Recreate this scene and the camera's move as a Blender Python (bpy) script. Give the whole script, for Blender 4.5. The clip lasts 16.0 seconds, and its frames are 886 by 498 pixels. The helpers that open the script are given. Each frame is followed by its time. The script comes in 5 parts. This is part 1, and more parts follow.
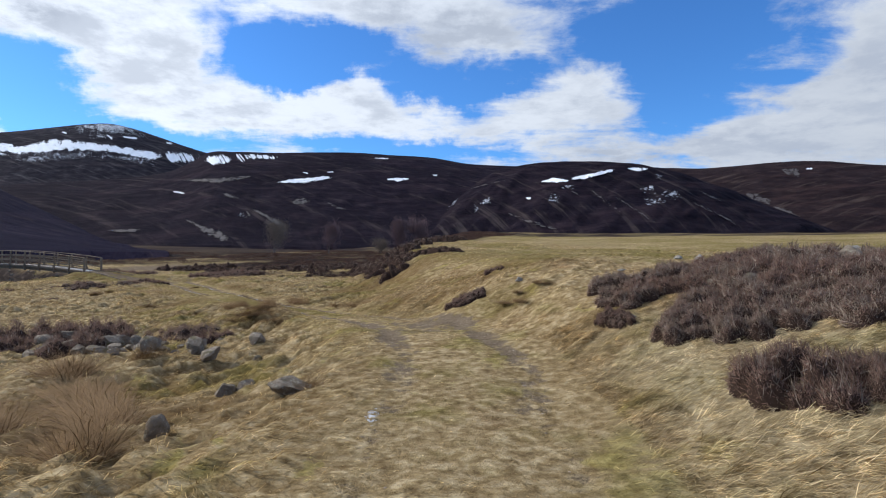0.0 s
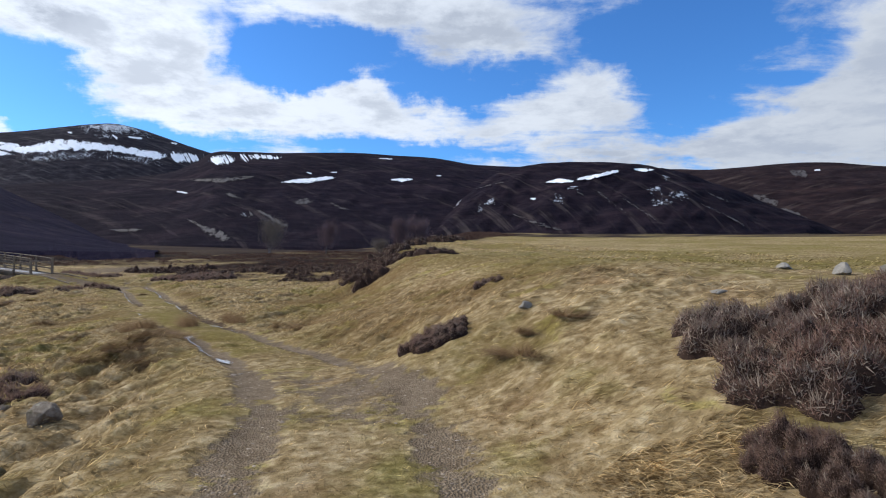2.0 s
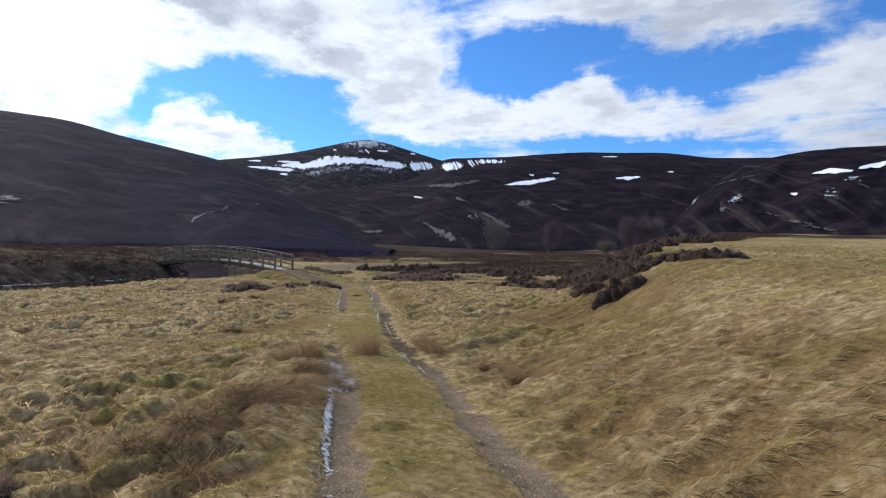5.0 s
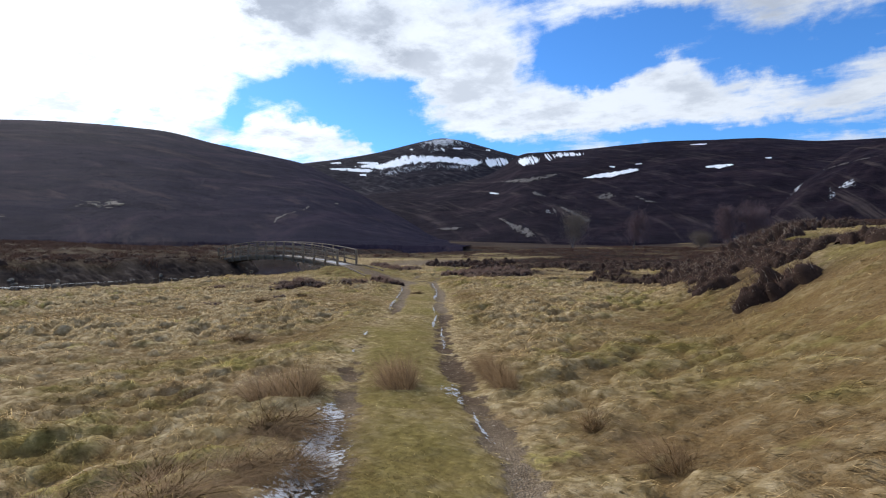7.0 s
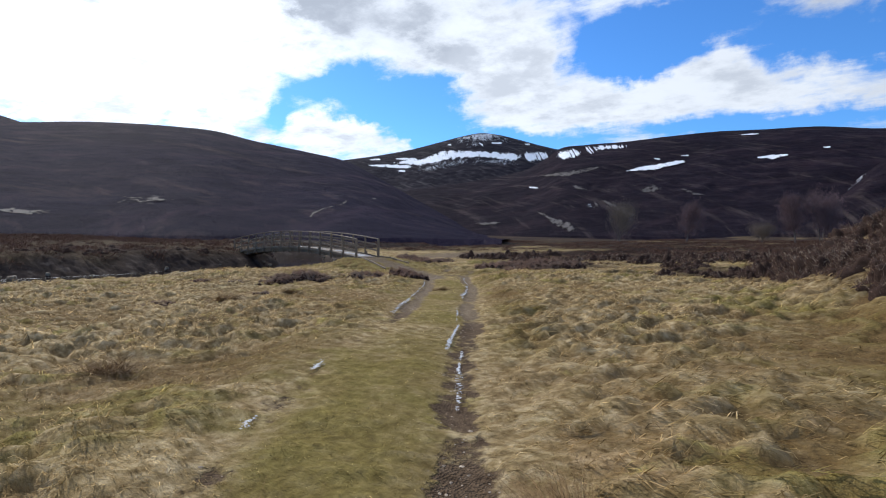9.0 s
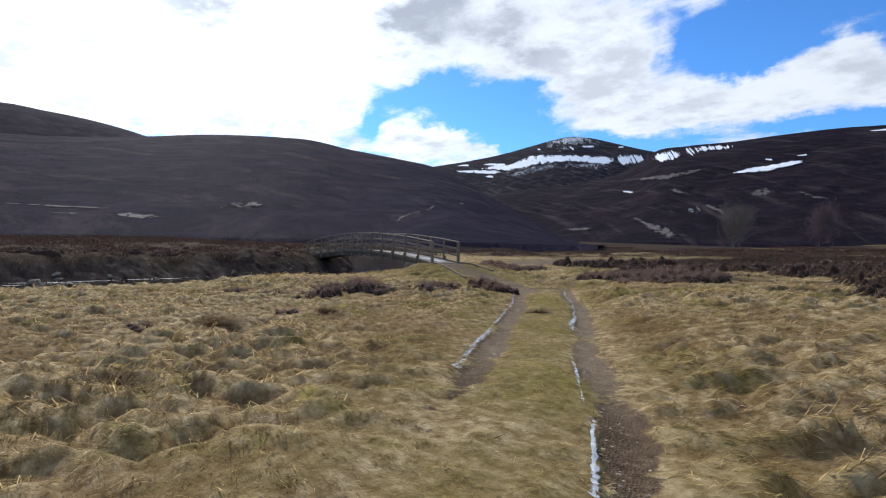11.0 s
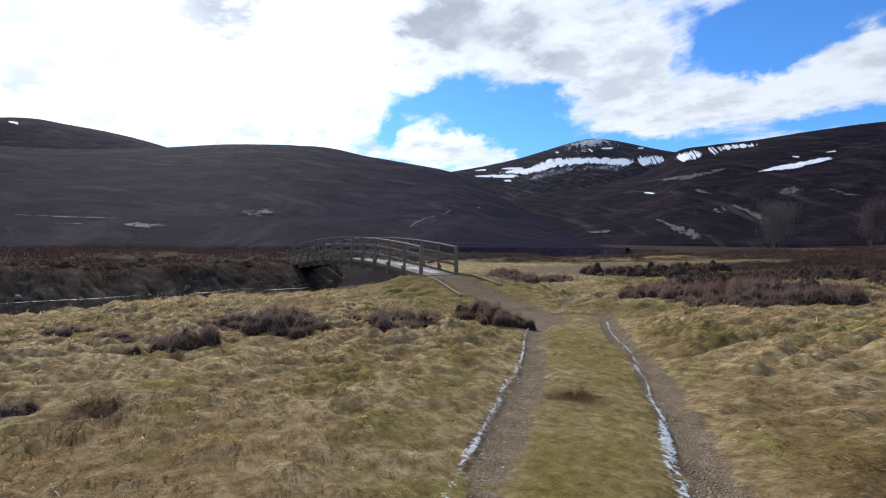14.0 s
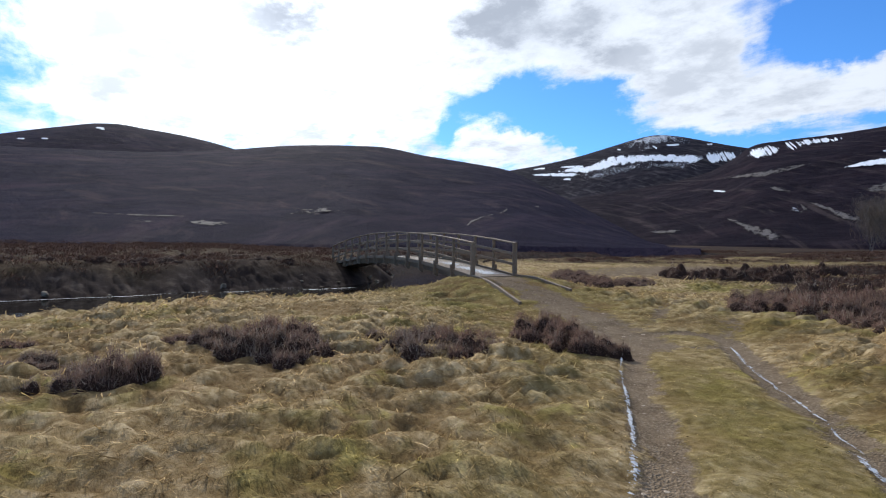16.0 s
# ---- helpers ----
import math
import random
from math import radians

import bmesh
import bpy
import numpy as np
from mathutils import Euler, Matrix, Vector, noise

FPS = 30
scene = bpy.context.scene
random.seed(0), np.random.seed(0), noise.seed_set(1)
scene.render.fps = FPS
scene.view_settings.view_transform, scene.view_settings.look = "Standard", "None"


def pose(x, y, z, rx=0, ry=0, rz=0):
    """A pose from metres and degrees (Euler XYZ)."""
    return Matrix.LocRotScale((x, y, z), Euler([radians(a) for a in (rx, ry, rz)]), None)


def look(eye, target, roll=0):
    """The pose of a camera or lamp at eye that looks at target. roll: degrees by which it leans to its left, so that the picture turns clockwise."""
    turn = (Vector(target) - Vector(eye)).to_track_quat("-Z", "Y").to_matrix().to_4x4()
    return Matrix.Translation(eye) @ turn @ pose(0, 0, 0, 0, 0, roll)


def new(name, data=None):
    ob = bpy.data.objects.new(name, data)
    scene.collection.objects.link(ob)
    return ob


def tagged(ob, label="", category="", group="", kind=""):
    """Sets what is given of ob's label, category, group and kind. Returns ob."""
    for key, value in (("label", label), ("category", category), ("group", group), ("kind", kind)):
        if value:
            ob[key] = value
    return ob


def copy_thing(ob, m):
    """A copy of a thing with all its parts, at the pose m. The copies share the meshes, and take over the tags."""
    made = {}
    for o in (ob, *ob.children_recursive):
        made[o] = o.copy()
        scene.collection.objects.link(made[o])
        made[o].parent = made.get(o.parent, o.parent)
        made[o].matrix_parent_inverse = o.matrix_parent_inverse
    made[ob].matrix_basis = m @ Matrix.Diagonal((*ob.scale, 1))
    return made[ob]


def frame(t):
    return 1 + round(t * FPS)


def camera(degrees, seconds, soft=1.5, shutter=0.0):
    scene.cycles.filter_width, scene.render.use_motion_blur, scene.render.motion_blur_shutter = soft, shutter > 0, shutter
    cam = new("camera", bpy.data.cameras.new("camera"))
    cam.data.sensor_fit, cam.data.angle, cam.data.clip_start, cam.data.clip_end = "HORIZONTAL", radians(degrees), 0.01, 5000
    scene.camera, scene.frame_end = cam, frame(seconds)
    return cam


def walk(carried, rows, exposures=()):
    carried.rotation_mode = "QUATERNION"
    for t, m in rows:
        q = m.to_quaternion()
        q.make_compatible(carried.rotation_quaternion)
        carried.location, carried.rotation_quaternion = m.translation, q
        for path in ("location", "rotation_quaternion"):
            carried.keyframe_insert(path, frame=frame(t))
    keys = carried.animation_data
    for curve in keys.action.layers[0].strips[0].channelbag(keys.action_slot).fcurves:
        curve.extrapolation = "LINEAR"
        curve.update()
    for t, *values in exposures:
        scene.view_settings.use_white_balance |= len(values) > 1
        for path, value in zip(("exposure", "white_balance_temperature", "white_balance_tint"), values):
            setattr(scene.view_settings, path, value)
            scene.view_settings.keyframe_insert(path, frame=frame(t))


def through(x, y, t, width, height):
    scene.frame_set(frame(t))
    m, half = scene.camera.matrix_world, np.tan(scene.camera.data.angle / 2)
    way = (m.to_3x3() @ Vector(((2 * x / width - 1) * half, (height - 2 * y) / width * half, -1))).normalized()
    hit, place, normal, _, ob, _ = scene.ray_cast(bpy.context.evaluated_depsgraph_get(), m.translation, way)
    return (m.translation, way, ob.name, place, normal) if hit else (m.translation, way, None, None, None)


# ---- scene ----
cam = camera(79.8, 16.0, soft=1.1)
PATH = [
    (0, (0.155, -0.223, 1.909), (0.126, 1.777, 1.906), 0.7),
    (0.5, (0.386, 1.152, 1.942), (0.373, 3.152, 1.938), 0.6),
    (1, (0.649, 2.523, 1.956), (0.637, 4.523, 1.952), 0.6),
    (1.5, (0.764, 3.905, 1.974), (0.747, 5.905, 1.971), 0.7),
    (2, (0.826, 5.249, 1.928), (0.781, 7.248, 1.928), 0.9),
    (2.5, (0.671, 6.34, 1.995), (0.553, 8.337, 2.002), 1.5),
    (3, (0.391, 7.378, 1.953), (0.099, 9.356, 1.955), 1.6),
    (3.5, (0.112, 8.463, 1.978), (-0.413, 10.393, 1.972), 1.4),
    (4, (-0.224, 9.324, 1.934), (-0.793, 11.241, 1.929), 1.6),
    (4.5, (-0.593, 10.342, 1.889), (-1.273, 12.223, 1.879), 1.7),
    (4.7, (-0.745, 10.756, 1.876), (-1.5, 12.608, 1.865), 1.7),
    (6.8, (-2.53, 14.926, 1.493), (-3.572, 16.633, 1.464), 0.7),
    (7, (-2.737, 15.347, 1.454), (-3.829, 17.022, 1.424), 0.7),
    (7.5, (-3.335, 16.535, 1.348), (-4.482, 18.174, 1.305), 0.5),
    (8, (-3.997, 17.667, 1.245), (-5.149, 19.3, 1.202), 0.6),
    (8.5, (-4.73, 18.872, 1.119), (-5.917, 20.481, 1.074), 0.6),
    (9, (-5.565, 20.159, 0.942), (-6.776, 21.75, 0.894), 0.5),
    (9.5, (-6.521, 21.44, 0.823), (-7.779, 22.994, 0.774), 0.5),
    (9.7, (-6.897, 21.945, 0.848), (-8.181, 23.478, 0.801), 0.6),
    (11.8, (-10.473, 25.815, 0.739), (-11.997, 27.109, 0.706), 0.4),
    (12, (-10.872, 26.258, 0.765), (-12.406, 27.541, 0.729), 0.2),
    (12.5, (-11.818, 27.247, 0.801), (-13.367, 28.512, 0.767), 0.2),
    (13, (-12.438, 28.279, 0.744), (-13.992, 29.538, 0.718), -0.2),
    (13.5, (-12.942, 29.238, 0.756), (-14.469, 30.529, 0.742), -0.3),
    (14, (-13.452, 30.028, 0.753), (-14.956, 31.346, 0.742), -0.0),
    (14.5, (-14.004, 30.694, 0.699), (-15.507, 32.013, 0.687), 0.1),
    (15, (-14.656, 31.286, 0.665), (-16.176, 32.585, 0.653), 0.2),
    (15.5, (-15.273, 31.869, 0.643), (-16.845, 33.105, 0.631), 0.2),
    (16, (-15.997, 32.31, 0.627), (-17.633, 33.459, 0.613), 0.4),
]
walk(cam, [(t, look(eye, target, roll)) for t, eye, target, roll in PATH], exposures=((0, 0.0, 6200, 10), (6, 0.0, 6250, 10), (16, -0.04, 6250, 10)))

# ---- world ----
SUN_AZ, SUN_EL = 76.0, 33.0          # degrees to the left of +y, degrees up
sun_way = Vector((-math.sin(radians(SUN_AZ)) * math.cos(radians(SUN_EL)), math.cos(radians(SUN_AZ)) * math.cos(radians(SUN_EL)), math.sin(radians(SUN_EL))))


class Nodes:
    """Small helper to write node trees."""

    def __init__(self, tree):
        self.tree = tree
        tree.nodes.clear()

    def put(self, kind, inputs=None, operation="", blend="", data="", curve="", attribute=""):
        n = self.tree.nodes.new(kind)
        if operation:
            n.operation = operation
        if data:
            n.data_type = data
        if blend:
            n.blend_type = blend
        if curve:
            n.interpolation_type = curve
        if attribute:
            n.attribute_name = attribute
        for k, v in (inputs or {}).items():
            self.feed(n.inputs[k], v)
        return n

    def feed(self, socket, v):
        if isinstance(v, bpy.types.NodeSocket):
            self.tree.links.new(v, socket)
        elif isinstance(v, bpy.types.Node):
            self.tree.links.new(v.outputs[0], socket)
        else:
            socket.default_value = v

    def math(self, op, a, b=0.0, c=0.0, clamp=False):
        n = self.put("ShaderNodeMath", {0: a, 1: b, 2: c}, operation=op)
        n.use_clamp = clamp
        return n.outputs[0]

    def noise(self, vector, scale, detail=4.0, rough=0.55, distort=0.0):
        return self.put("ShaderNodeTexNoise", {"Vector": vector, "Scale": scale, "Detail": detail, "Roughness": rough, "Distortion": distort})

    def ramp(self, fac, stops):
        n = self.put("ShaderNodeValToRGB", {"Fac": fac})
        while len(n.color_ramp.elements) < len(stops):
            n.color_ramp.elements.new(0.5)
        for e, (p, c) in zip(n.color_ramp.elements, stops):
            e.position, e.color = p, (*c, 1.0) if len(c) == 3 else c
        return n.outputs[0]

    def mix(self, fac, a, b, blend="MIX"):
        n = self.put("ShaderNodeMix", blend=blend, data="RGBA")
        self.feed(n.inputs[0], fac), self.feed(n.inputs[6], a), self.feed(n.inputs[7], b)
        return n.outputs[2]

    def span(self, v, a, b, c=0.0, d=1.0, smooth=True):
        return self.put("ShaderNodeMapRange", {0: v, 1: a, 2: b, 3: c, 4: d}, curve="SMOOTHSTEP" if smooth else "LINEAR").outputs[0]


def rgb(*c):
    return (*c, 1.0)


def stretched(n, pos, sx, sy, sz, turn=0.0):
    return n.put("ShaderNodeMapping", {"Vector": pos, "Scale": (sx, sy, sz), "Rotation": (0, 0, turn)}).outputs[0]


# clouds and clear sky: azimuth to the left, elevation, half widths (degrees), weight
CLOUDS = [
    (31, 16.5, 5.5, 4.5, 1.6), (27, 20, 6.0, 3.0, 1.2), (37, 20.5, 6.0, 2.6, 1.3), (42, 23, 8.0, 3.0, 1.2), (20, 12.8, 7.0, 2.4, 1.5), (12, 14.5, 5.0, 2.0, 1.5), (9.3, 16.8, 1.9, 1.9, 1.2), (5, 24.6, 14.0, 1.9, 1.3),
    (-2, 20.5, 7.0, 2.8, 1.1), (-14.5, 17, 4.0, 2.2, 1.3), (-8, 14, 9.0, 2.2, 1.2), (3, 12.8, 5.0, 1.5, 0.8), (-15, 9.9, 11.0, 1.2, 1.1), (-38, 11.5, 9.0, 4.0, 1.7), (-42, 17, 5.0, 5.0, 1.5), (-27, 10.5, 6.0, 1.8, 1.0), (39.5, 12.8, 1.6, 0.8, 0.9), (40, 9.5, 1.8, 1.2, 1.1),
]
CLEAR = [
    (15, 20.2, 7.2, 1.5, -2.2), (17, 17.6, 4.2, 1.7, -1.7), (1.5, 15.6, 4.0, 1.2, -1.0), (-23, 20, 6.5, 5.0, -2.0), (-4, 17, 4.0, 0.6, -1.0), (38.5, 11.5, 2.6, 3.4, -1.6), (6, 10.3, 16.0, 0.9, -1.1), (-22, 13.6, 4.0, 1.5, -0.8), (20, 19.4, 5.0, 2.6, -1.1), (1.5, 17.6, 4.0, 1.6, -1.3), (-7, 19.0, 4.0, 1.0, -0.8), (28, 21.5, 3.0, 2.0, -0.7), (43.5, 14.6, 3.0, 1.0, -1.0), (46, 12.9, 3.0, 0.8, -1.0),
]
CLOUDS_LEFT = [
    (50, 21, 9.0, 3.5, 1.4), (70, 17, 12.0, 8.0, 1.6), (78, 28, 18.0, 8.0, 1.2), (88, 17, 6.0, 8.0, 1.2), (49, 10.8, 4.5, 1.8, 1.8), (41.5, 11.2, 0.9, 1.4, 0.9),
    (39.6, 14, 2.7, 3.0, -1.7), (48, 15.2, 2.6, 1.3, -2.0), (54.5, 12.6, 1.7, 1.3, -1.4), (31, 10.6, 6.0, 0.9, -1.3), (97, 15, 2.2, 3.0, -0.8),
]


def build_sky():
    world = bpy.data.worlds.new("sky")
    scene.world = world
    world.use_nodes = True
    n = Nodes(world.node_tree)
    way = n.put("ShaderNodeTexCoord").outputs["Generated"]
    sky = n.put("ShaderNodeTexSky")
    sky.sky_type, sky.sun_disc, sky.sun_elevation, sky.sun_rotation = "NISHITA", False, radians(SUN_EL), radians(-SUN_AZ)
    sky.altitude, sky.air_density, sky.dust_density, sky.ozone_density = 400.0, 1.0, 0.3, 2.0
    xyz = n.put("ShaderNodeSeparateXYZ", {0: way})
    x, y, z = xyz.outputs
    up = n.math("MAXIMUM", z, 0.0)
    flat = n.put("ShaderNodeVectorMath", {0: way, 3: n.math("DIVIDE", 1.0, n.math("ADD", up, 0.16))}, operation="SCALE").outputs[0]
    # ragged outlines: shift the place in the sky by billowing noise
    shift = n.put("ShaderNodeSeparateXYZ", {0: n.noise(way, 9.0, 6.0, 0.6).outputs["Color"]})
    az = n.math("MULTIPLY", n.math("ARCTAN2", n.math("MULTIPLY", x, -1.0), y), 57.2958)
    el = n.math("MULTIPLY", n.math("ARCSINE", z), 57.2958)
    az = n.math("ADD", az, n.math("MULTIPLY", n.math("SUBTRACT", shift.outputs[0], 0.5), 9.0))
    el = n.math("ADD", el, n.math("MULTIPLY", n.math("SUBTRACT", shift.outputs[1], 0.5), 6.0))

    def blob(a, e, ra, re, w):
        u = n.math("MULTIPLY", n.math("SUBTRACT", az, a), 1.0 / ra)
        v = n.math("MULTIPLY", n.math("SUBTRACT", el, e), 1.0 / re)
        r = n.math("MULTIPLY_ADD", u, u, n.math("MULTIPLY", v, v))
        return n.math("MULTIPLY", n.math("EXPONENT", n.math("MULTIPLY", r, -0.8)), w)

    billow = n.noise(flat, 3.4, 12.0, 0.64, 0.25).outputs[0]
    streak = n.noise(stretched(n, flat, 1.1, 3.4, 1.0, 0.5), 1.6, 9.0, 0.6, 0.4).outputs[0]
    cover = n.math("ADD", n.math("MULTIPLY", n.math("SUBTRACT", billow, 0.5), 3.4), n.math("MULTIPLY", n.math("SUBTRACT", streak, 0.5), 2.4))
    for row in CLOUDS + CLEAR + CLOUDS_LEFT:
        cover = n.math("ADD", cover, blob(*row))
    cover = n.math("ADD", cover, n.span(el, 28.0, 50.0, 0.0, 0.55))   # unseen cloud added overhead to whiten the fill light
    mask = n.span(cover, -0.35, 1.05)
    thick = n.span(cover, 0.6, 1.7)
    # bases are greyer, and the light comes through near the sun
    relief = n.noise(flat, 3.6, 9.0, 0.62).outputs[0]
    grey = n.math("MULTIPLY", n.math("MULTIPLY_ADD", thick, 0.40, 0.22), n.span(relief, 0.40, 0.64))
    for row in ((49, 20.8, 8.5, 3.0, 0.75), (41, 22.5, 6.0, 2.4, 0.6), (70.5, 22.5, 5.0, 2.6, 0.32), (-28, 9.8, 10.0, 1.5, 0.9), (-38, 15, 8.0, 2.0, 0.6), (0, 21.0, 11.0, 4.5, 0.7), (-16, 11, 7.0, 2.0, 0.5), (57, 11, 1.4, 1.2, 0.4)):
        grey = n.math("ADD", grey, blob(*row), clamp=True)
    near_sun = n.math("EXPONENT", n.math("MULTIPLY", n.math("SUBTRACT", 1.0, n.put("ShaderNodeVectorMath", {0: way, 1: sun_way}, operation="DOT_PRODUCT").outputs["Value"]), -14.0))
        # clouds away from the sun are dimmer
    turned = n.put("ShaderNodeVectorMath", {0: way, 1: sun_way}, operation="DOT_PRODUCT").outputs["Value"]
    facing = n.span(turned, -0.9, 0.95, 0.60, 1.17)
    glow = n.put("ShaderNodeVectorMath", {0: rgb(8.1, 8.6, 9.3)[:3], 3: n.math("MULTIPLY", facing, n.math("MULTIPLY_ADD", near_sun, 1.6, 1.0))}, operation="SCALE").outputs[0]
    glow = n.mix(n.math("MULTIPLY", grey, n.span(relief, 0.25, 0.62, 0.35, 0.95)), glow, rgb(4.6, 5.1, 6.0))
    blue = n.mix(1.0, sky.outputs[0], rgb(0.58, 1.10, 1.72), "MULTIPLY")
    colour = n.mix(mask, blue, glow)
    back = n.put("ShaderNodeBackground", {"Color": colour, "Strength": 0.1})
    n.put("ShaderNodeOutputWorld", {"Surface": back.outputs[0]})


build_sky()
sun = new("sun", bpy.data.lights.new("sun", "SUN"))
sun.data.energy, sun.data.angle, sun.data.color = 3.6, radians(0.53), (1.0, 0.94, 0.85)
sun.matrix_world = Matrix.Translation((0, 0, 60)) @ sun_way.to_track_quat("Z", "Y").to_matrix().to_4x4()
scene.view_settings.exposure = 0.0

# ---- materials ----


def material(name):
    m = bpy.data.materials.new(name)
    m.use_nodes = True
    n = Nodes(m.node_tree)
    return m, n, n.put("ShaderNodeNewGeometry").outputs["Position"]


def finish(n, colour, rough=0.8, bump=None, strength=0.5, distance=0.02, **more):
    b = n.put("ShaderNodeBsdfPrincipled", {"Base Color": colour, "Roughness": rough, **more})
    if bump is not None:
        n.feed(b.inputs["Normal"], n.put("ShaderNodeBump", {"Height": bump, "Strength": strength, "Distance": distance}).outputs[0])
    n.put("ShaderNodeOutputMaterial", {"Surface": b.outputs[0]})
    return b


def turf_colour(n, pos):
    """Winter hill grass: straw, olive moss and brown dead patches, at several scales."""
    wide = n.noise(pos, 0.16, 3.0).outputs[0]
    mid = n.noise(pos, 0.9, 4.0, 0.6).outputs[0]
    fine = n.noise(pos, 7.0, 4.0, 0.6).outputs[0]
    straw = n.ramp(fine, [(0.3, (0.15, 0.100, 0.045)), (0.48, (0.31, 0.225, 0.108)), (0.66, (0.50, 0.39, 0.22))])
    olive = n.ramp(fine, [(0.3, (0.105, 0.084, 0.024)), (0.52, (0.225, 0.182, 0.060)), (0.70, (0.36, 0.29, 0.115))])
    brown = n.ramp(fine, [(0.3, (0.13, 0.073, 0.033)), (0.7, (0.32, 0.20, 0.098))])
    c = n.mix(n.span(n.math("ADD", mid, n.math("MULTIPLY", n.math("SUBTRACT", wide, 0.5), 0.8)), 0.50, 0.72), straw, olive)
    c = n.mix(n.math("MULTIPLY", n.span(n.noise(pos, 0.55, 5.0, 0.65).outputs[0], 0.53, 0.72), 0.6), c, brown)
    moss = n.span(n.math("ADD", n.noise(pos, 0.75, 5.0, 0.6, 0.5).outputs[0], n.math("MULTIPLY", n.math("SUBTRACT", fine, 0.5), 0.25)), 0.60, 0.68)
    c = n.mix(n.math("MULTIPLY", moss, 0.75), c, n.ramp(fine, [(0.3, (0.15, 0.122, 0.028)), (0.7, (0.38, 0.31, 0.09))]))
    hair = n.noise(stretched(n, pos, 3.0, 11.0, 5.0, 0.45), 1.0, 5.0, 0.65, 0.8).outputs[0]
    return n.mix(1.0, c, n.ramp(hair, [(0.3, (0.82, 0.81, 0.80)), (0.5, (1.08, 1.08, 1.12)), (0.7, (1.34, 1.36, 1.42))]), "MULTIPLY")


def make_ground():
    m, n, pos = material("turf_and_gravel")
    attr = {k: n.put("ShaderNodeAttribute", attribute=k).outputs["Fac"] for k in ("gravel", "green", "moor", "silt", "litter_shade", "earth", "straw")}
    turf = turf_colour(n, pos)
    lush = n.ramp(n.noise(pos, 11.0, 4.0, 0.6).outputs[0], [(0.3, (0.105, 0.082, 0.020)), (0.55, (0.205, 0.162, 0.046)), (0.75, (0.32, 0.255, 0.085))])
    c = n.mix(n.math("MULTIPLY", attr["green"], 0.85), turf, lush)
    # brown of dead leaves, which also paints shade between the tussocks
    c = n.mix(n.math("MULTIPLY", attr["litter_shade"], 0.8), c, n.ramp(n.noise(pos, 22.0, 5.0, 0.6).outputs[0], [(0.3, (0.075, 0.043, 0.018)), (0.7, (0.215, 0.130, 0.052))]))
    c = n.mix(n.math("MULTIPLY", attr["straw"], 0.7), c, n.ramp(n.noise(pos, 16.0, 5.0, 0.65).outputs[0], [(0.3, (0.30, 0.235, 0.13)), (0.7, (0.60, 0.51, 0.34))]))
    heath = n.ramp(n.noise(pos, 1.6, 6.0, 0.65).outputs[0], [(0.3, (0.016, 0.011, 0.010)), (0.5, (0.032, 0.021, 0.017)), (0.62, (0.052, 0.036, 0.027)), (0.76, (0.12, 0.092, 0.055))])
    c = n.mix(attr["moor"], c, heath)
    pebble = n.put("ShaderNodeTexVoronoi", {"Vector": pos, "Scale": 48.0, "Randomness": 1.0})
    grit = n.mix(0.65, n.ramp(n.put("ShaderNodeSeparateXYZ", {0: pebble.outputs["Color"]}).outputs[0], [(0.0, (0.105, 0.082, 0.056)), (0.7, (0.235, 0.178, 0.122)), (1.0, (0.44, 0.36, 0.26))]),
                 n.ramp(n.noise(pos, 3.0, 6.0, 0.7).outputs[0], [(0.3, (0.092, 0.063, 0.036)), (0.7, (0.250, 0.185, 0.120))]))
    grit = n.mix(attr["earth"], grit, n.ramp(n.noise(pos, 9.0, 6.0, 0.7).outputs[0], [(0.3, (0.055, 0.036, 0.022)), (0.6, (0.125, 0.086, 0.055)), (0.75, (0.22, 0.165, 0.11))]))
    edge = n.span(n.math("ADD", attr["gravel"], n.math("MULTIPLY", n.math("SUBTRACT", n.noise(pos, 4.0, 6.0, 0.68).outputs[0], 0.5), 1.7)), 0.38, 0.66)
    c = n.mix(edge, c, grit)
    c = n.mix(attr["silt"], c, n.ramp(n.noise(pos, 1.2, 5.0).outputs[0], [(0.3, (0.019, 0.014, 0.013)), (0.55, (0.044, 0.032, 0.027)), (0.72, (0.115, 0.090, 0.072))]))
    blades = n.math("ADD", n.noise(stretched(n, pos, 22, 70, 40, 0.5), 1.0, 4.0, 0.65).outputs[0], n.math("MULTIPLY", n.noise(pos, 9.0, 5.0, 0.7, 0.6).outputs[0], 1.6))
    height = n.mix(edge, blades, n.math("MULTIPLY", pebble.outputs["Distance"], 0.6))
    finish(n, c, 0.95, height, 0.75, 0.045, **{"Specular IOR Level": 0.03})
    return m


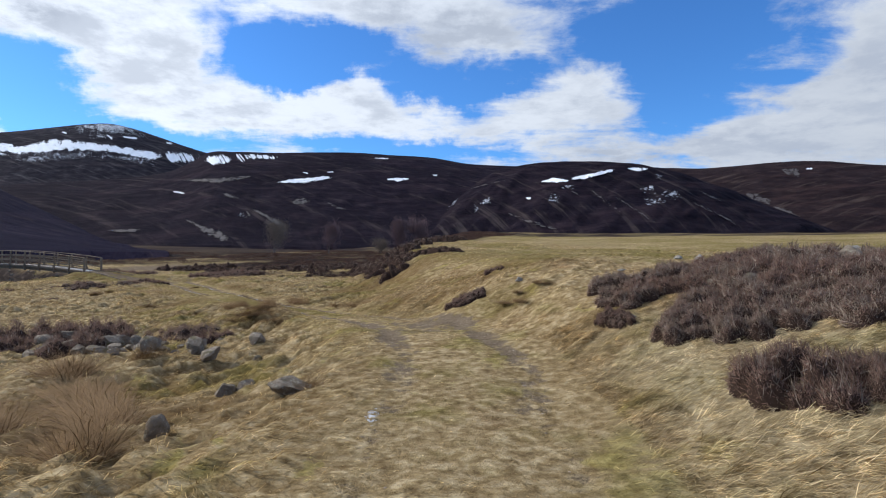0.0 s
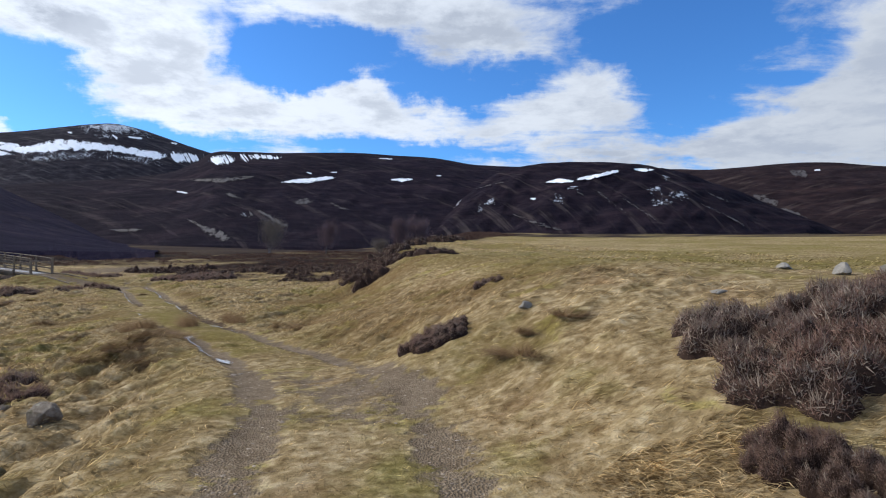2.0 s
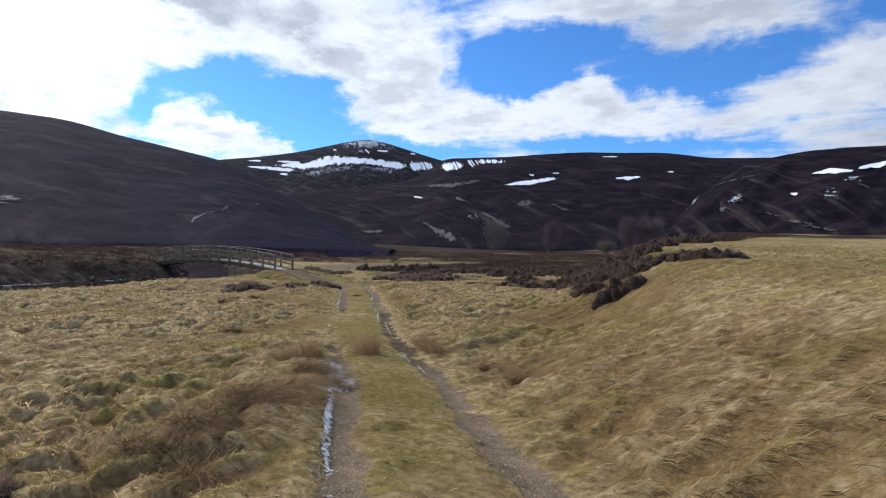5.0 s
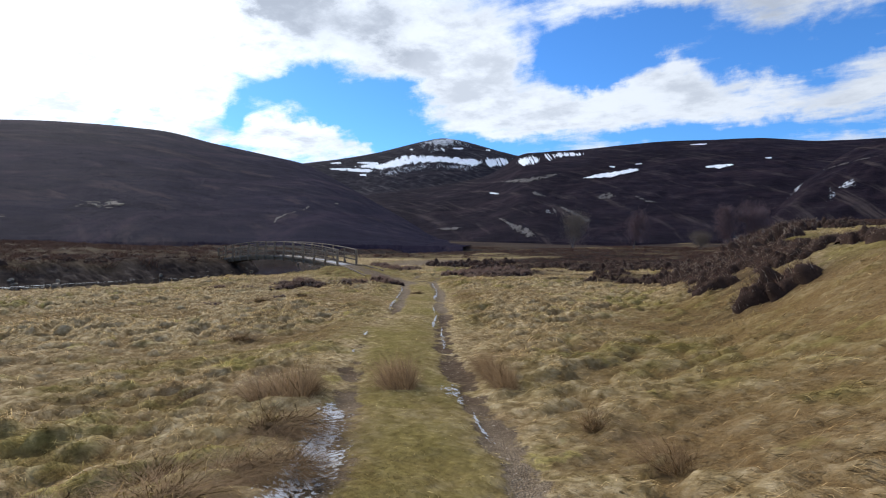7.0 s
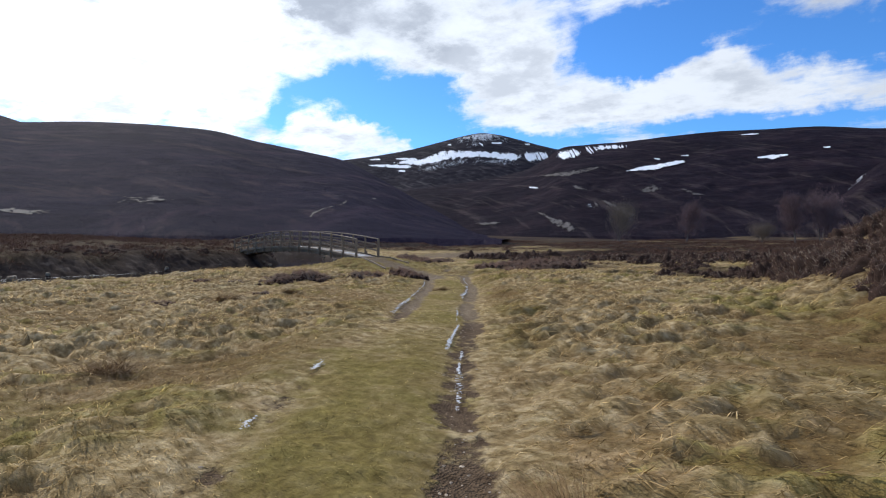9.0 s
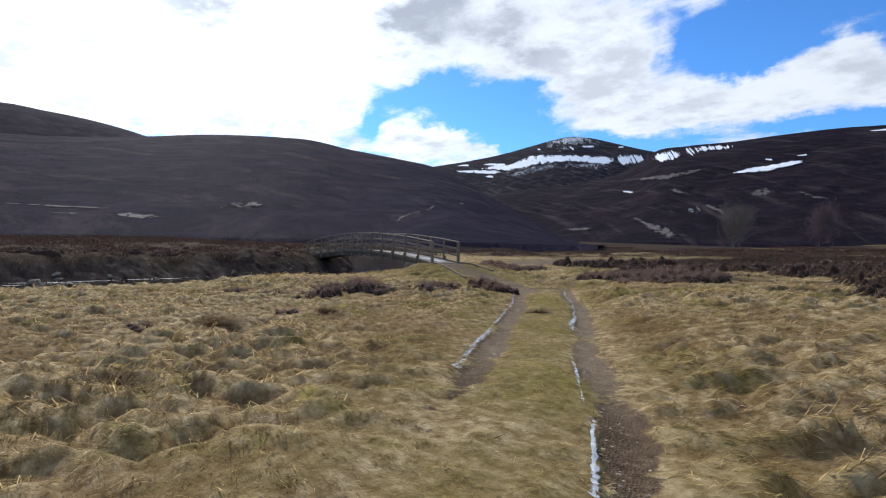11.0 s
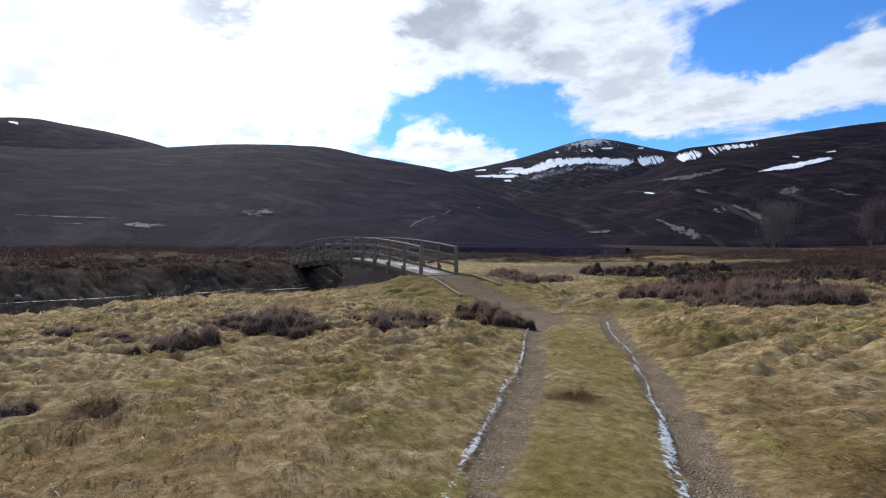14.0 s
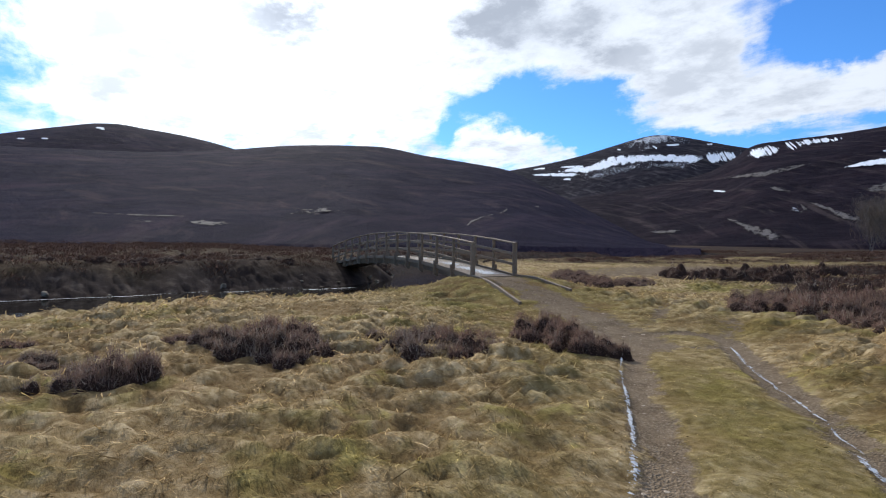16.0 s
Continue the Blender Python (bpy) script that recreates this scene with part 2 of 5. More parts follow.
def make_grass():
    m, n, pos = material("grass_blades")
    geo = n.put("ShaderNodeNewGeometry")
    c = turf_colour(n, pos)
    lush = n.ramp(geo.outputs["Random Per Island"], [(0.0, (0.105, 0.086, 0.022)), (1.0, (0.27, 0.215, 0.075))])
    c = n.mix(n.math("MULTIPLY", n.put("ShaderNodeAttribute", attribute="green").outputs["Fac"], 0.8), c, lush)
    # brown dead blades; low between tussocks the dark tone stands for shade
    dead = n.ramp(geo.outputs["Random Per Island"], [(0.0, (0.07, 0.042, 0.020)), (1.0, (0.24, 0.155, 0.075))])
    c = n.mix(n.math("MULTIPLY", n.put("ShaderNodeAttribute", attribute="litter_shade").outputs["Fac"], 0.72), c, dead)
    pale = n.ramp(geo.outputs["Random Per Island"], [(0.0, (0.34, 0.27, 0.15)), (1.0, (0.60, 0.52, 0.36))])
    c = n.mix(n.put("ShaderNodeAttribute", attribute="straw").outputs["Fac"], c, pale)
    lock = n.noise(pos, 5.5, 3.0, 0.6, 0.4).outputs[0]
    c = n.mix(1.0, c, n.ramp(lock, [(0.34, (0.70, 0.66, 0.60)), (0.5, (1.05, 1.05, 1.05)), (0.64, (1.45, 1.45, 1.42))]), "MULTIPLY")
    tone = n.ramp(geo.outputs["Random Per Island"], [(0.0, (0.58, 0.54, 0.47)), (0.5, (1.15, 1.12, 1.07)), (1.0, (2.05, 2.05, 2.0))])
    c = n.mix(1.0, c, tone, "MULTIPLY")
    b = n.put("ShaderNodeBsdfPrincipled", {"Base Color": c, "Roughness": 0.75, "Specular IOR Level": 0.08})
    t = n.put("ShaderNodeBsdfTranslucent", {"Color": c})
    n.put("ShaderNodeOutputMaterial", {"Surface": n.put("ShaderNodeMixShader", {0: 0.48, 1: b.outputs[0], 2: t.outputs[0]}).outputs[0]})
    return m


def make_plain(name, lo, hi, scale=6.0, rough=0.85, bump=0.4, depth=0.01, spec=0.3, island=0.0, detail=6.0, through=0.0, vary=0.0):
    m, n, pos = material(name)
    f = n.noise(pos, scale, detail, 0.62).outputs[0]
    c = n.ramp(f, [(0.28, lo), (0.72, hi)])
    c = n.mix(0.35, c, n.ramp(n.noise(pos, scale * 0.13, 3.0).outputs[0], [(0.3, lo), (0.7, hi)]))
    if island:
        geo = n.put("ShaderNodeNewGeometry")
        c = n.mix(island, c, n.mix(geo.outputs["Random Per Island"], rgb(*[v * 0.55 for v in lo]), rgb(*[min(1, v * 1.35) for v in hi])))
    if vary:
        c = n.mix(n.math("MULTIPLY", n.put("ShaderNodeObjectInfo").outputs["Random"], vary), c, n.ramp(f, [(0.28, [1.3 * sum(lo) / 3] * 3), (0.72, (hi[0] * 1.05, hi[1] * 1.15, hi[2] * 1.15))]))
    b = finish(n, c, rough, n.noise(pos, scale * 5, 4.0, 0.65).outputs[0], bump, depth, **{"Specular IOR Level": spec})
    if through:
        t = n.put("ShaderNodeBsdfTranslucent", {"Color": c})
        n.put("ShaderNodeOutputMaterial", {"Surface": n.put("ShaderNodeMixShader", {0: through, 1: b.outputs[0], 2: t.outputs[0]}).outputs[0]}).is_active_output = True
    return m


def make_stone():
    m, n, pos = material("lichened_stone")
    rnd = n.put("ShaderNodeObjectInfo").outputs["Random"]
    body = n.ramp(n.noise(pos, 9.0, 8.0, 0.75).outputs[0], [(0.32, (0.090, 0.068, 0.047)), (0.5, (0.205, 0.165, 0.120)), (0.7, (0.37, 0.315, 0.24))])
    body = n.mix(n.math("MULTIPLY", rnd, 0.55), body, rgb(0.24, 0.19, 0.145))
    lichen = n.span(n.noise(pos, 14.0, 6.0, 0.65).outputs[0], 0.56, 0.66)
    c = n.mix(n.math("MULTIPLY", lichen, 0.75), body, rgb(0.42, 0.39, 0.29))
    moss = n.span(n.noise(pos, 4.0, 4.0, 0.6).outputs[0], 0.56, 0.64)
    c = n.mix(n.math("MULTIPLY", moss, 0.6), c, rgb(0.09, 0.08, 0.025))
    finish(n, c, 0.92, n.noise(pos, 24.0, 9.0, 0.75).outputs[0], 1.0, 0.04, **{"Specular IOR Level": 0.2})
    return m


def make_wood():
    m, n, pos = material("weathered_timber")
    grain = n.noise(stretched(n, pos, 4, 40, 40, -0.16), 1.0, 6.0, 0.65).outputs[0]
    rnd = n.put("ShaderNodeObjectInfo").outputs["Random"]
    c = n.ramp(grain, [(0.25, (0.10, 0.068, 0.042)), (0.5, (0.215, 0.155, 0.100)), (0.75, (0.36, 0.275, 0.19))])
    c = n.mix(n.math("MULTIPLY", rnd, 0.45), c, rgb(0.12, 0.09, 0.06))
    finish(n, c, 0.8, grain, 0.5, 0.01)
    return m


def make_broken(name, lo, hi, scale, crumble, rough=0.6):
    """Snow, ice or scree whose outline breaks up: the mesh's field tells how far inside a place lies."""
    m, n, pos = material(name)
    f = n.noise(pos, scale, 7.0, 0.7).outputs[0]
    c = n.ramp(f, [(0.3, lo), (0.65, hi)])
    field = n.put("ShaderNodeAttribute", attribute="field").outputs["Fac"]
    there = n.math("ADD", field, n.math("MULTIPLY", n.math("SUBTRACT", n.noise(pos, scale * 1.3, 8.0, 0.72).outputs[0], 0.5), crumble))
    b = n.put("ShaderNodeBsdfPrincipled", {"Base Color": c, "Roughness": rough})
    n.feed(b.inputs["Normal"], n.put("ShaderNodeBump", {"Height": f, "Strength": 0.5, "Distance": 0.3 / scale}).outputs[0])
    n.put("ShaderNodeOutputMaterial", {"Surface": n.put("ShaderNodeMixShader", {0: n.span(there, 0.18, 0.30), 1: n.put("ShaderNodeBsdfTransparent").outputs[0], 2: b.outputs[0]}).outputs[0]})
    return m


def make_water():
    m, n, pos = material("peaty_water")
    ripple = n.noise(stretched(n, pos, 2.2, 0.7, 1.0), 1.5, 5.0, 0.6).outputs[0]
    finish(n, rgb(0.012, 0.010, 0.008), 0.05, ripple, 0.12, 0.05, **{"IOR": 1.33})
    return m


def make_hill(name, dark, pale, streak, slant=0.4, runs=0.5):
    """Heather slopes: mottles, level bands and pale runs of grass and stone that slant down the hillside."""
    m, n, pos = material(name)
    z = n.put("ShaderNodeSeparateXYZ", {0: pos}).outputs[2]
    way = n.put("ShaderNodeAttribute", attribute="way_round").outputs["Fac"]
    big = n.noise(pos, 0.006, 6.0, 0.62).outputs[0]
    small = n.noise(pos, 0.035, 9.0, 0.72).outputs[0]
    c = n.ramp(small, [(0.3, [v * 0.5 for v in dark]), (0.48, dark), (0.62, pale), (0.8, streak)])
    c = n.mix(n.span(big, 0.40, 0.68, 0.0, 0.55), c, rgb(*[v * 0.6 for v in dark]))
    level = n.put("ShaderNodeCombineXYZ", {0: n.math("MULTIPLY", way, 0.006), 1: n.math("MULTIPLY", n.math("MULTIPLY_ADD", way, 0.10, z), 0.07)}).outputs[0]
    band = n.noise(level, 1.0, 7.0, 0.68, 0.5).outputs[0]
    c = n.mix(n.span(band, 0.48, 0.72, 0.0, 0.7), c, rgb(pale[0] * 1.6, pale[1] * 1.4, pale[2] * 1.3))
    down = n.put("ShaderNodeCombineXYZ", {0: n.math("MULTIPLY", n.math("MULTIPLY_ADD", way, -slant, z), 0.085), 1: n.math("MULTIPLY", way, 0.011)}).outputs[0]
    run = n.noise(down, 1.0, 8.0, 0.7, 0.35).outputs[0]
    where = n.span(n.noise(pos, 0.012, 5.0, 0.65).outputs[0], 0.36, 0.56)
    c = n.mix(n.math("MULTIPLY", n.math("MULTIPLY", n.span(run, 0.51, 0.68), where), runs), c, rgb(*streak))
    finish(n, c, 0.95, n.math("ADD", n.noise(pos, 0.05, 9.0, 0.7).outputs[0], n.math("MULTIPLY", run, 0.6)), 0.9, 6.0, **{"Specular IOR Level": 0.02})
    return m


MAT = dict(
    ground=make_ground(), grass=make_grass(), stone=make_stone(), wood=make_wood(), frost=make_broken("refrozen_snow", (0.30, 0.31, 0.32), (0.62, 0.64, 0.66), 15.0, 4.8, 0.6), water=make_water(),
    quartz=make_plain("pale_quartz", (0.16, 0.142, 0.115), (0.42, 0.385, 0.325), 11.0, 0.8, 1.0, 0.03),
    heather=make_plain("heather_sprigs", (0.086, 0.046, 0.036), (0.31, 0.195, 0.150), 7.0, 0.9, 0.3, 0.01, 0.1, 0.6, through=0.42, vary=0.6),
    heather_grey=make_plain("dead_heather_stems", (0.15, 0.115, 0.09), (0.40, 0.325, 0.255), 9.0, 0.9, 0.3, 0.01, 0.1, 0.5, through=0.3),
    heather_far=make_plain("moor_heather_sprigs", (0.044, 0.024, 0.020), (0.135, 0.080, 0.060), 0.9, 0.9, 0.3, 0.01, 0.1, 0.5, through=0.2),
    # near-black colour that stands for the shade inside a bush
    heather_core=make_plain("heather_inner_shade", (0.024, 0.014, 0.011), (0.07, 0.043, 0.031), 14.0, 0.95, 0.8, 0.03, 0.1),
    rush=make_plain("dead_rushes", (0.090, 0.054, 0.026), (0.270, 0.168, 0.080), 5.0, 0.8, 0.2, 0.005, 0.1, 0.5),
    bark=make_plain("birch_bark", (0.07, 0.06, 0.055), (0.22, 0.19, 0.17), 3.0, 0.9),
    twig_red=make_plain("purple_birch_twigs", (0.108, 0.070, 0.072), (0.24, 0.158, 0.156), 1.5, 0.9, 0.2, 0.01, 0.1, 0.4),
    twig_grey=make_plain("grey_willow_twigs", (0.115, 0.088, 0.068), (0.25, 0.198, 0.152), 1.5, 0.9, 0.2, 0.01, 0.1, 0.4),
    snow=make_broken("old_snow", (0.62, 0.66, 0.72), (0.88, 0.90, 0.93), 0.10, 2.7, 0.7),
    thin_snow=make_broken("streaky_thin_snow", (0.25, 0.27, 0.31), (0.55, 0.58, 0.63), 0.16, 5.0, 0.8),
    scree=make_broken("pale_scree", (0.030, 0.024, 0.024), (0.085, 0.070, 0.064), 0.15, 4.6, 0.95),
    # heather hills: cloud shadow is put into these near-black colours
    hill_dark=make_hill("shaded_heather_hill", (0.0110, 0.0077, 0.0135), (0.0240, 0.0172, 0.0232), (0.080, 0.062, 0.058), 0.35, 0.6),
    hill_steep=make_hill("shaded_streaked_hill", (0.0106, 0.0074, 0.0124), (0.0235, 0.0167, 0.0220), (0.088, 0.069, 0.062), 0.73, 0.7),
    # left hills: colour darkened for shade and tinted blue for distant haze
    hill_hazed=make_hill("hazed_heather_hill", (0.0152, 0.0124, 0.0275), (0.0280, 0.0218, 0.0360), (0.078, 0.058, 0.058), 0.1, 0.55),
    hill_red=make_hill("russet_heather_hill", (0.0210, 0.0135, 0.0150), (0.0350, 0.0230, 0.0230), (0.095, 0.070, 0.058), -0.5, 0.6),
    hill_peak=make_hill("stony_mountain", (0.017, 0.015, 0.022), (0.036, 0.033, 0.039), (0.15, 0.14, 0.135), 0.5, 0.5),
)


# ---- land ----


def smooth(s):
    s = np.clip(s, 0.0, 1.0)
    return s * s * (3 - 2 * s)


def lattice(ix, iy, seed):
    """A repeatable random number between 0 and 1 for each whole-number place."""
    h = (ix.astype(np.int64) * 374761393 + iy.astype(np.int64) * 668265263 + seed * 974711) & 0x7FFFFFFF
    h = ((h ^ (h >> 13)) * 1274126177) & 0x7FFFFFFF
    return ((h ^ (h >> 16)) & 0xFFFF) / 65535.0


def ripple(x, y, seed=0):
    """Smooth noise from -1 to 1 with features one unit apart."""
    ix, iy = np.floor(x), np.floor(y)
    fx, fy = smooth(x - ix), smooth(y - iy)
    a, b = lattice(ix, iy, seed), lattice(ix + 1, iy, seed)
    c, d = lattice(ix, iy + 1, seed), lattice(ix + 1, iy + 1, seed)
    return 2 * ((a * (1 - fx) + b * fx) * (1 - fy) + (c * (1 - fx) + d * fx) * fy) - 1


def rough(x, y, octaves=4, seed=0):
    total, gain = 0.0, 1.0
    for k in range(octaves):
        total = total + gain * ripple(x * 2**k + 17.3 * k, y * 2**k - 9.1 * k, seed + k)
        gain *= 0.5
    return total / 1.9


def mounds(x, y, seed=0):
    """Rounded tussocks about one unit across, with gaps between them: 0 to 1."""
    best = np.full(np.shape(x), 9.0)
    ix, iy = np.floor(x), np.floor(y)
    for dx in (-1, 0, 1):
        for dy in (-1, 0, 1):
            cx, cy = ix + dx, iy + dy
            px, py = cx + lattice(cx, cy, seed), cy + lattice(cx, cy, seed + 7)
            best = np.minimum(best, ((x - px)**2 + (y - py)**2) / (0.14 + 0.34 * lattice(cx, cy, seed + 3)))
    return np.clip(1 - best, 0, 1)


TRACK = [(0.35, -30), (0.35, 4.3), (0.3, 8), (-0.4, 11), (-1.3, 13), (-2.2, 14.6), (-4.1, 17.2), (-5.3, 19), (-6.5, 20.5), (-8.5, 22.9), (-10.0, 25), (-12.0, 28.2), (-14.1, 31.1), (-15.8, 33.6), (-17.5, 36.2), (-19.8, 39.1), (-21.6, 41.6)]
TRACK_ON = [(-21.6, 41.6), (-22.8, 44.5), (-25.0, 49), (-26.5, 56), (-24, 68), (-18, 90)]
BRIDGE_PATH = [(-21.8, 40.6), (-24.2, 42.2), (-26.8, 43.55), (-30.6, 44.7)]


def beside(line, x, y):
    """Signed distance to the right of a line of points, and the part of the way along it."""
    best, side, along = np.full(np.shape(x), 1e9), np.zeros(np.shape(x)), np.zeros(np.shape(x))
    for k, ((ax, ay), (bx, by)) in enumerate(zip(line, line[1:])):
        dx, dy = bx - ax, by - ay
        t = np.clip(((x - ax) * dx + (y - ay) * dy) / (dx * dx + dy * dy), 0, 1)
        ex, ey = x - ax - t * dx, y - ay - t * dy
        d = np.hypot(ex, ey)
        near = d < best
        best = np.where(near, d, best)
        side = np.where(near, np.sign(ex * dy - ey * dx), side)
        along = np.where(near, k + t, along)
    return best * side, along


STREAM_X, STREAM_HALF = -40.0, 7.0


def stream_middle(y):
    return STREAM_X + 1.2 * np.sin(y / 17.0 + 0.6) - 21.0 * smooth((y - 46) / 20) - 3 * smooth((10 - y) / 40)


def land(x, y):
    """Height of the ground without its tussocks."""
    x, y = np.asarray(x, float), np.asarray(y, float)
    edge = np.interp(y, [0, 9, 18, 27, 36, 50, 80, 150], [5.4, 2.4, -0.1, -1.7, -4.5, -5.8, -4, 2])
    half = np.interp(y, [0, 9, 18, 27, 36, 50], [6.0, 5.8, 4.9, 3.0, 3.0, 3.6])
    low = -1.12 + 0.62 * smooth((24 - y) / 24) + 0.45 * smooth((x - edge + 20) / 20)
    low = low + 0.0125 * np.clip(np.hypot(x + 20, y - 30) - 26, 0, 320) * smooth((x + 60) / 30 + 0.4)
    out = np.hypot(x, y - 10)
    top = 1.62 + 0.043 * np.clip(out - 26, 0, 112) - 0.02 * np.clip(out - 200, 0, 200)
    z = low + (top - low) * smooth((x - edge) / (2 * half) + 0.5)
    z = z + 0.22 * rough(x / 9, y / 9, 3, 5) * smooth((np.abs(x) + np.abs(y - 20)) / 20)
    z = z + 0.26 * np.exp(-((x + 6.0) / 3.6)**2 - ((y - 24.5) / 5.0)**2) + 0.36 * np.exp(-((x + 1.6) / 1.7)**2 - ((y - 27.5) / 4.5)**2) - 0.36 * np.exp(-((x + 4.1) / 1.5)**2 - ((y - 8.8) / 2.0)**2)
    # the track lies on a worn bench
    side, along = beside(TRACK, x, y)
    bench = np.interp(y, [-30, 4, 9, 12, 15, 18, 21, 26, 32, 38, 42], [0.1, 0.13, 0.25, 0.14, -0.12, -0.40, -0.56, -0.70, -0.95, -1.05, -1.1])
    z = z + (bench - z) * (1 - smooth((np.abs(side) - 1.0) / 1.8))
    z = z + 0.34 * np.exp(-((x - 2.4) / 2.0)**2 - ((y - 13.2) / 4.5)**2) + 0.30 * np.exp(-((x - 0.6) / 0.9)**2 - ((y - 12.7) / 1.3)**2) + 0.22 * np.exp(-((x + 5.5) / 0.9)**2 - ((y - 16.0) / 1.6)**2)
    # stony hollow below the track
    z = z - 0.15 * np.exp(-((x + 9) / 3.2)**2 - ((y - 12.5) / 2.5)**2)
    # stream bed and the far bank
    off = np.abs(x - stream_middle(y))
    far_bank = np.clip(-(x - stream_middle(y)) - STREAM_HALF, 0, 400)
    z = np.where(x < stream_middle(y), -0.55 + 0.018 * far_bank + 0.2 * rough(x / 6, y / 6, 3, 8), z)
    bed = -2.35 + 0.25 * rough(x / 3, y / 3, 3, 2)
    z = z + (bed - z) * (1 - smooth((off - STREAM_HALF + 3.4 + 0.7 * ripple(x * 0, y / 2.3, 4)) / np.where(x < stream_middle(y), 5.2, 3.4)))
    # ramp up to the bridge
    ramp = np.exp(-(np.clip(-30.8 - x, 0, 9) / 1.1)**2 - (np.clip(x + 30.8, 0, 30) / 4.4)**2 - ((y - 44.7 + 0.05 * (x + 30.8)) / 2.5)**4)
    z = z + (np.maximum(z, -0.5) - z) * np.clip(ramp * 1.15, 0, 1)
    ramp = np.exp(-(np.clip(x + 49.5, 0, 9) / 1.0)**2 - (np.clip(-49.5 - x, 0, 30) / 5.0)**2 - ((y - 47.8) / 2.4)**4)
    return z + (np.maximum(z, -0.72) - z) * np.clip(ramp * 1.15, 0, 1)


def wheel_ruts(x, y):
    side, along = beside(TRACK, x, y)
    wear = smooth((y - 2) / 8) * 0.35 + 0.65
    gauge = np.interp(y, [20, 28, 31, 34], [0.82, 0.80, 0.72, 0.82])
    rut = np.exp(-((np.abs(side - 0.07 * smooth((y - 26) / 4)) - gauge) / (0.25 + 0.12 * smooth((14 - y) / 4)))**2) * wear * (0.88 + 0.7 * rough(x / 0.8, y / 0.8, 4, 21))
    rut = rut * np.interp(y, [0, 5, 9, 14, 17, 21, 24, 28, 31, 42], [0.40, 0.52, 0.8, 1.1, 1.05, 1.05, 1.0, 0.95, 1.1, 1.2])
    rut = rut * np.where(side < 0, 1 - 0.62 * smooth((y - 20.5) / 2) * smooth((30 - y) / 3), 1.0)
    worn = np.exp(-((side - 0.1) / 1.1)**2) * np.exp(-((y - 11.5) / 2.6)**2) * (0.55 + 0.7 * rough(x, y, 3, 31))
    on_side, _ = beside(TRACK_ON, x, y)
    on = np.exp(-((np.abs(on_side) - 0.8) / 0.3)**2) * 0.75 * (0.7 + 0.6 * rough(x / 2, y / 2, 3, 22)) * smooth((70 - y) / 20) * (y > 41)
    to_bridge, _ = beside(BRIDGE_PATH, x, y)
    path = np.exp(-(to_bridge / 0.88)**4) * (0.85 + 0.6 * rough(x / 0.6, y / 0.6, 3, 25))
    flats = np.exp(-((x + 34.0) / 5.5)**2 - ((y - 62) / 10.5)**2) * (0.8 + 0.6 * rough(x / 4, y / 4, 3, 24))
    return np.clip(np.maximum.reduce([rut, worn, on, path, flats]), 0, 1), side


def heath(x, y):
    """Share of heather in the ground cover, 0 to 1."""
    line = np.interp(x, [-70, -46, -32, -25, -19, -13, -8, -4, -1.5, 1, 8], [60, 56, 53, 50, 45.5, 44, 39.5, 33, 31, 60, 90])
    inner = smooth((y - line + 1.5 * rough(x / 3, y / 3, 3, 41)) / 2.0) * smooth((x + 34) / 4)
    patchy = smooth(0.50 + 0.45 * smooth((y - 54) / 8) + 1.2 * rough(x / 5, y / 5, 4, 43) - 0.25 * smooth((y - 75) / 60))
    far = smooth((np.hypot(x + 20, y - 30) - 34) / 16) * smooth((8 - x) / 10) * (1 - 0.9 * np.exp(-((x + 34.0) / 6.5)**2 - ((y - 62) / 12)**2)) * smooth(0.82 + 0.9 * rough(x / 14, y / 7, 4, 44))
    left = smooth((stream_middle(y) - 3.5 - x) / 2.5) * (0.9 + 0.1 * ripple(x / 12, y / 5, 46))
    scarp = np.exp(-((x - np.interp(y, [26, 36, 50], [-2.2, -4.8, -7])) / 1.5)**2) * smooth((y - 27.5) / 2.5) * smooth(0.75 + rough(x / 2, y / 2, 3, 47)) * 0.9
    wood = smooth((np.hypot(x, y) - 260) / 60)
    return np.clip(np.maximum.reduce([inner * patchy, far, left, scarp, wood]), 0, 1)


def tussocks(x, y):
    gravel, side = wheel_ruts(x, y)
    calm = np.clip(1 - np.exp(-(side / 1.7)**4) * 0.8, 0, 1) * (1 - 0.8 * gravel)
    upland = smooth((land(x, y) + 0.35) / 0.7) * 0.66
    to_bridge, _ = beside(BRIDGE_PATH, x, y)
    calm = calm * (1 - 0.8 * np.exp(-(to_bridge / 2.2)**4)) * (1 - upland)
    return calm * hummocks(x, y) - 0.06 * gravel * (np.abs(side) < 2) + 0.02 * rough(x / 0.22, y / 0.22, 2, 14) * (1 - 0.6 * gravel)


def creased(x, y, seed):
    """Rounded tops with narrow creases between them: 0 to about 1."""
    n = ripple(x, y, seed) + ripple(0.6 * x - 0.8 * y + 3.7, 0.8 * x + 0.6 * y - 1.9, seed + 1)
    return np.abs(n) ** 0.8


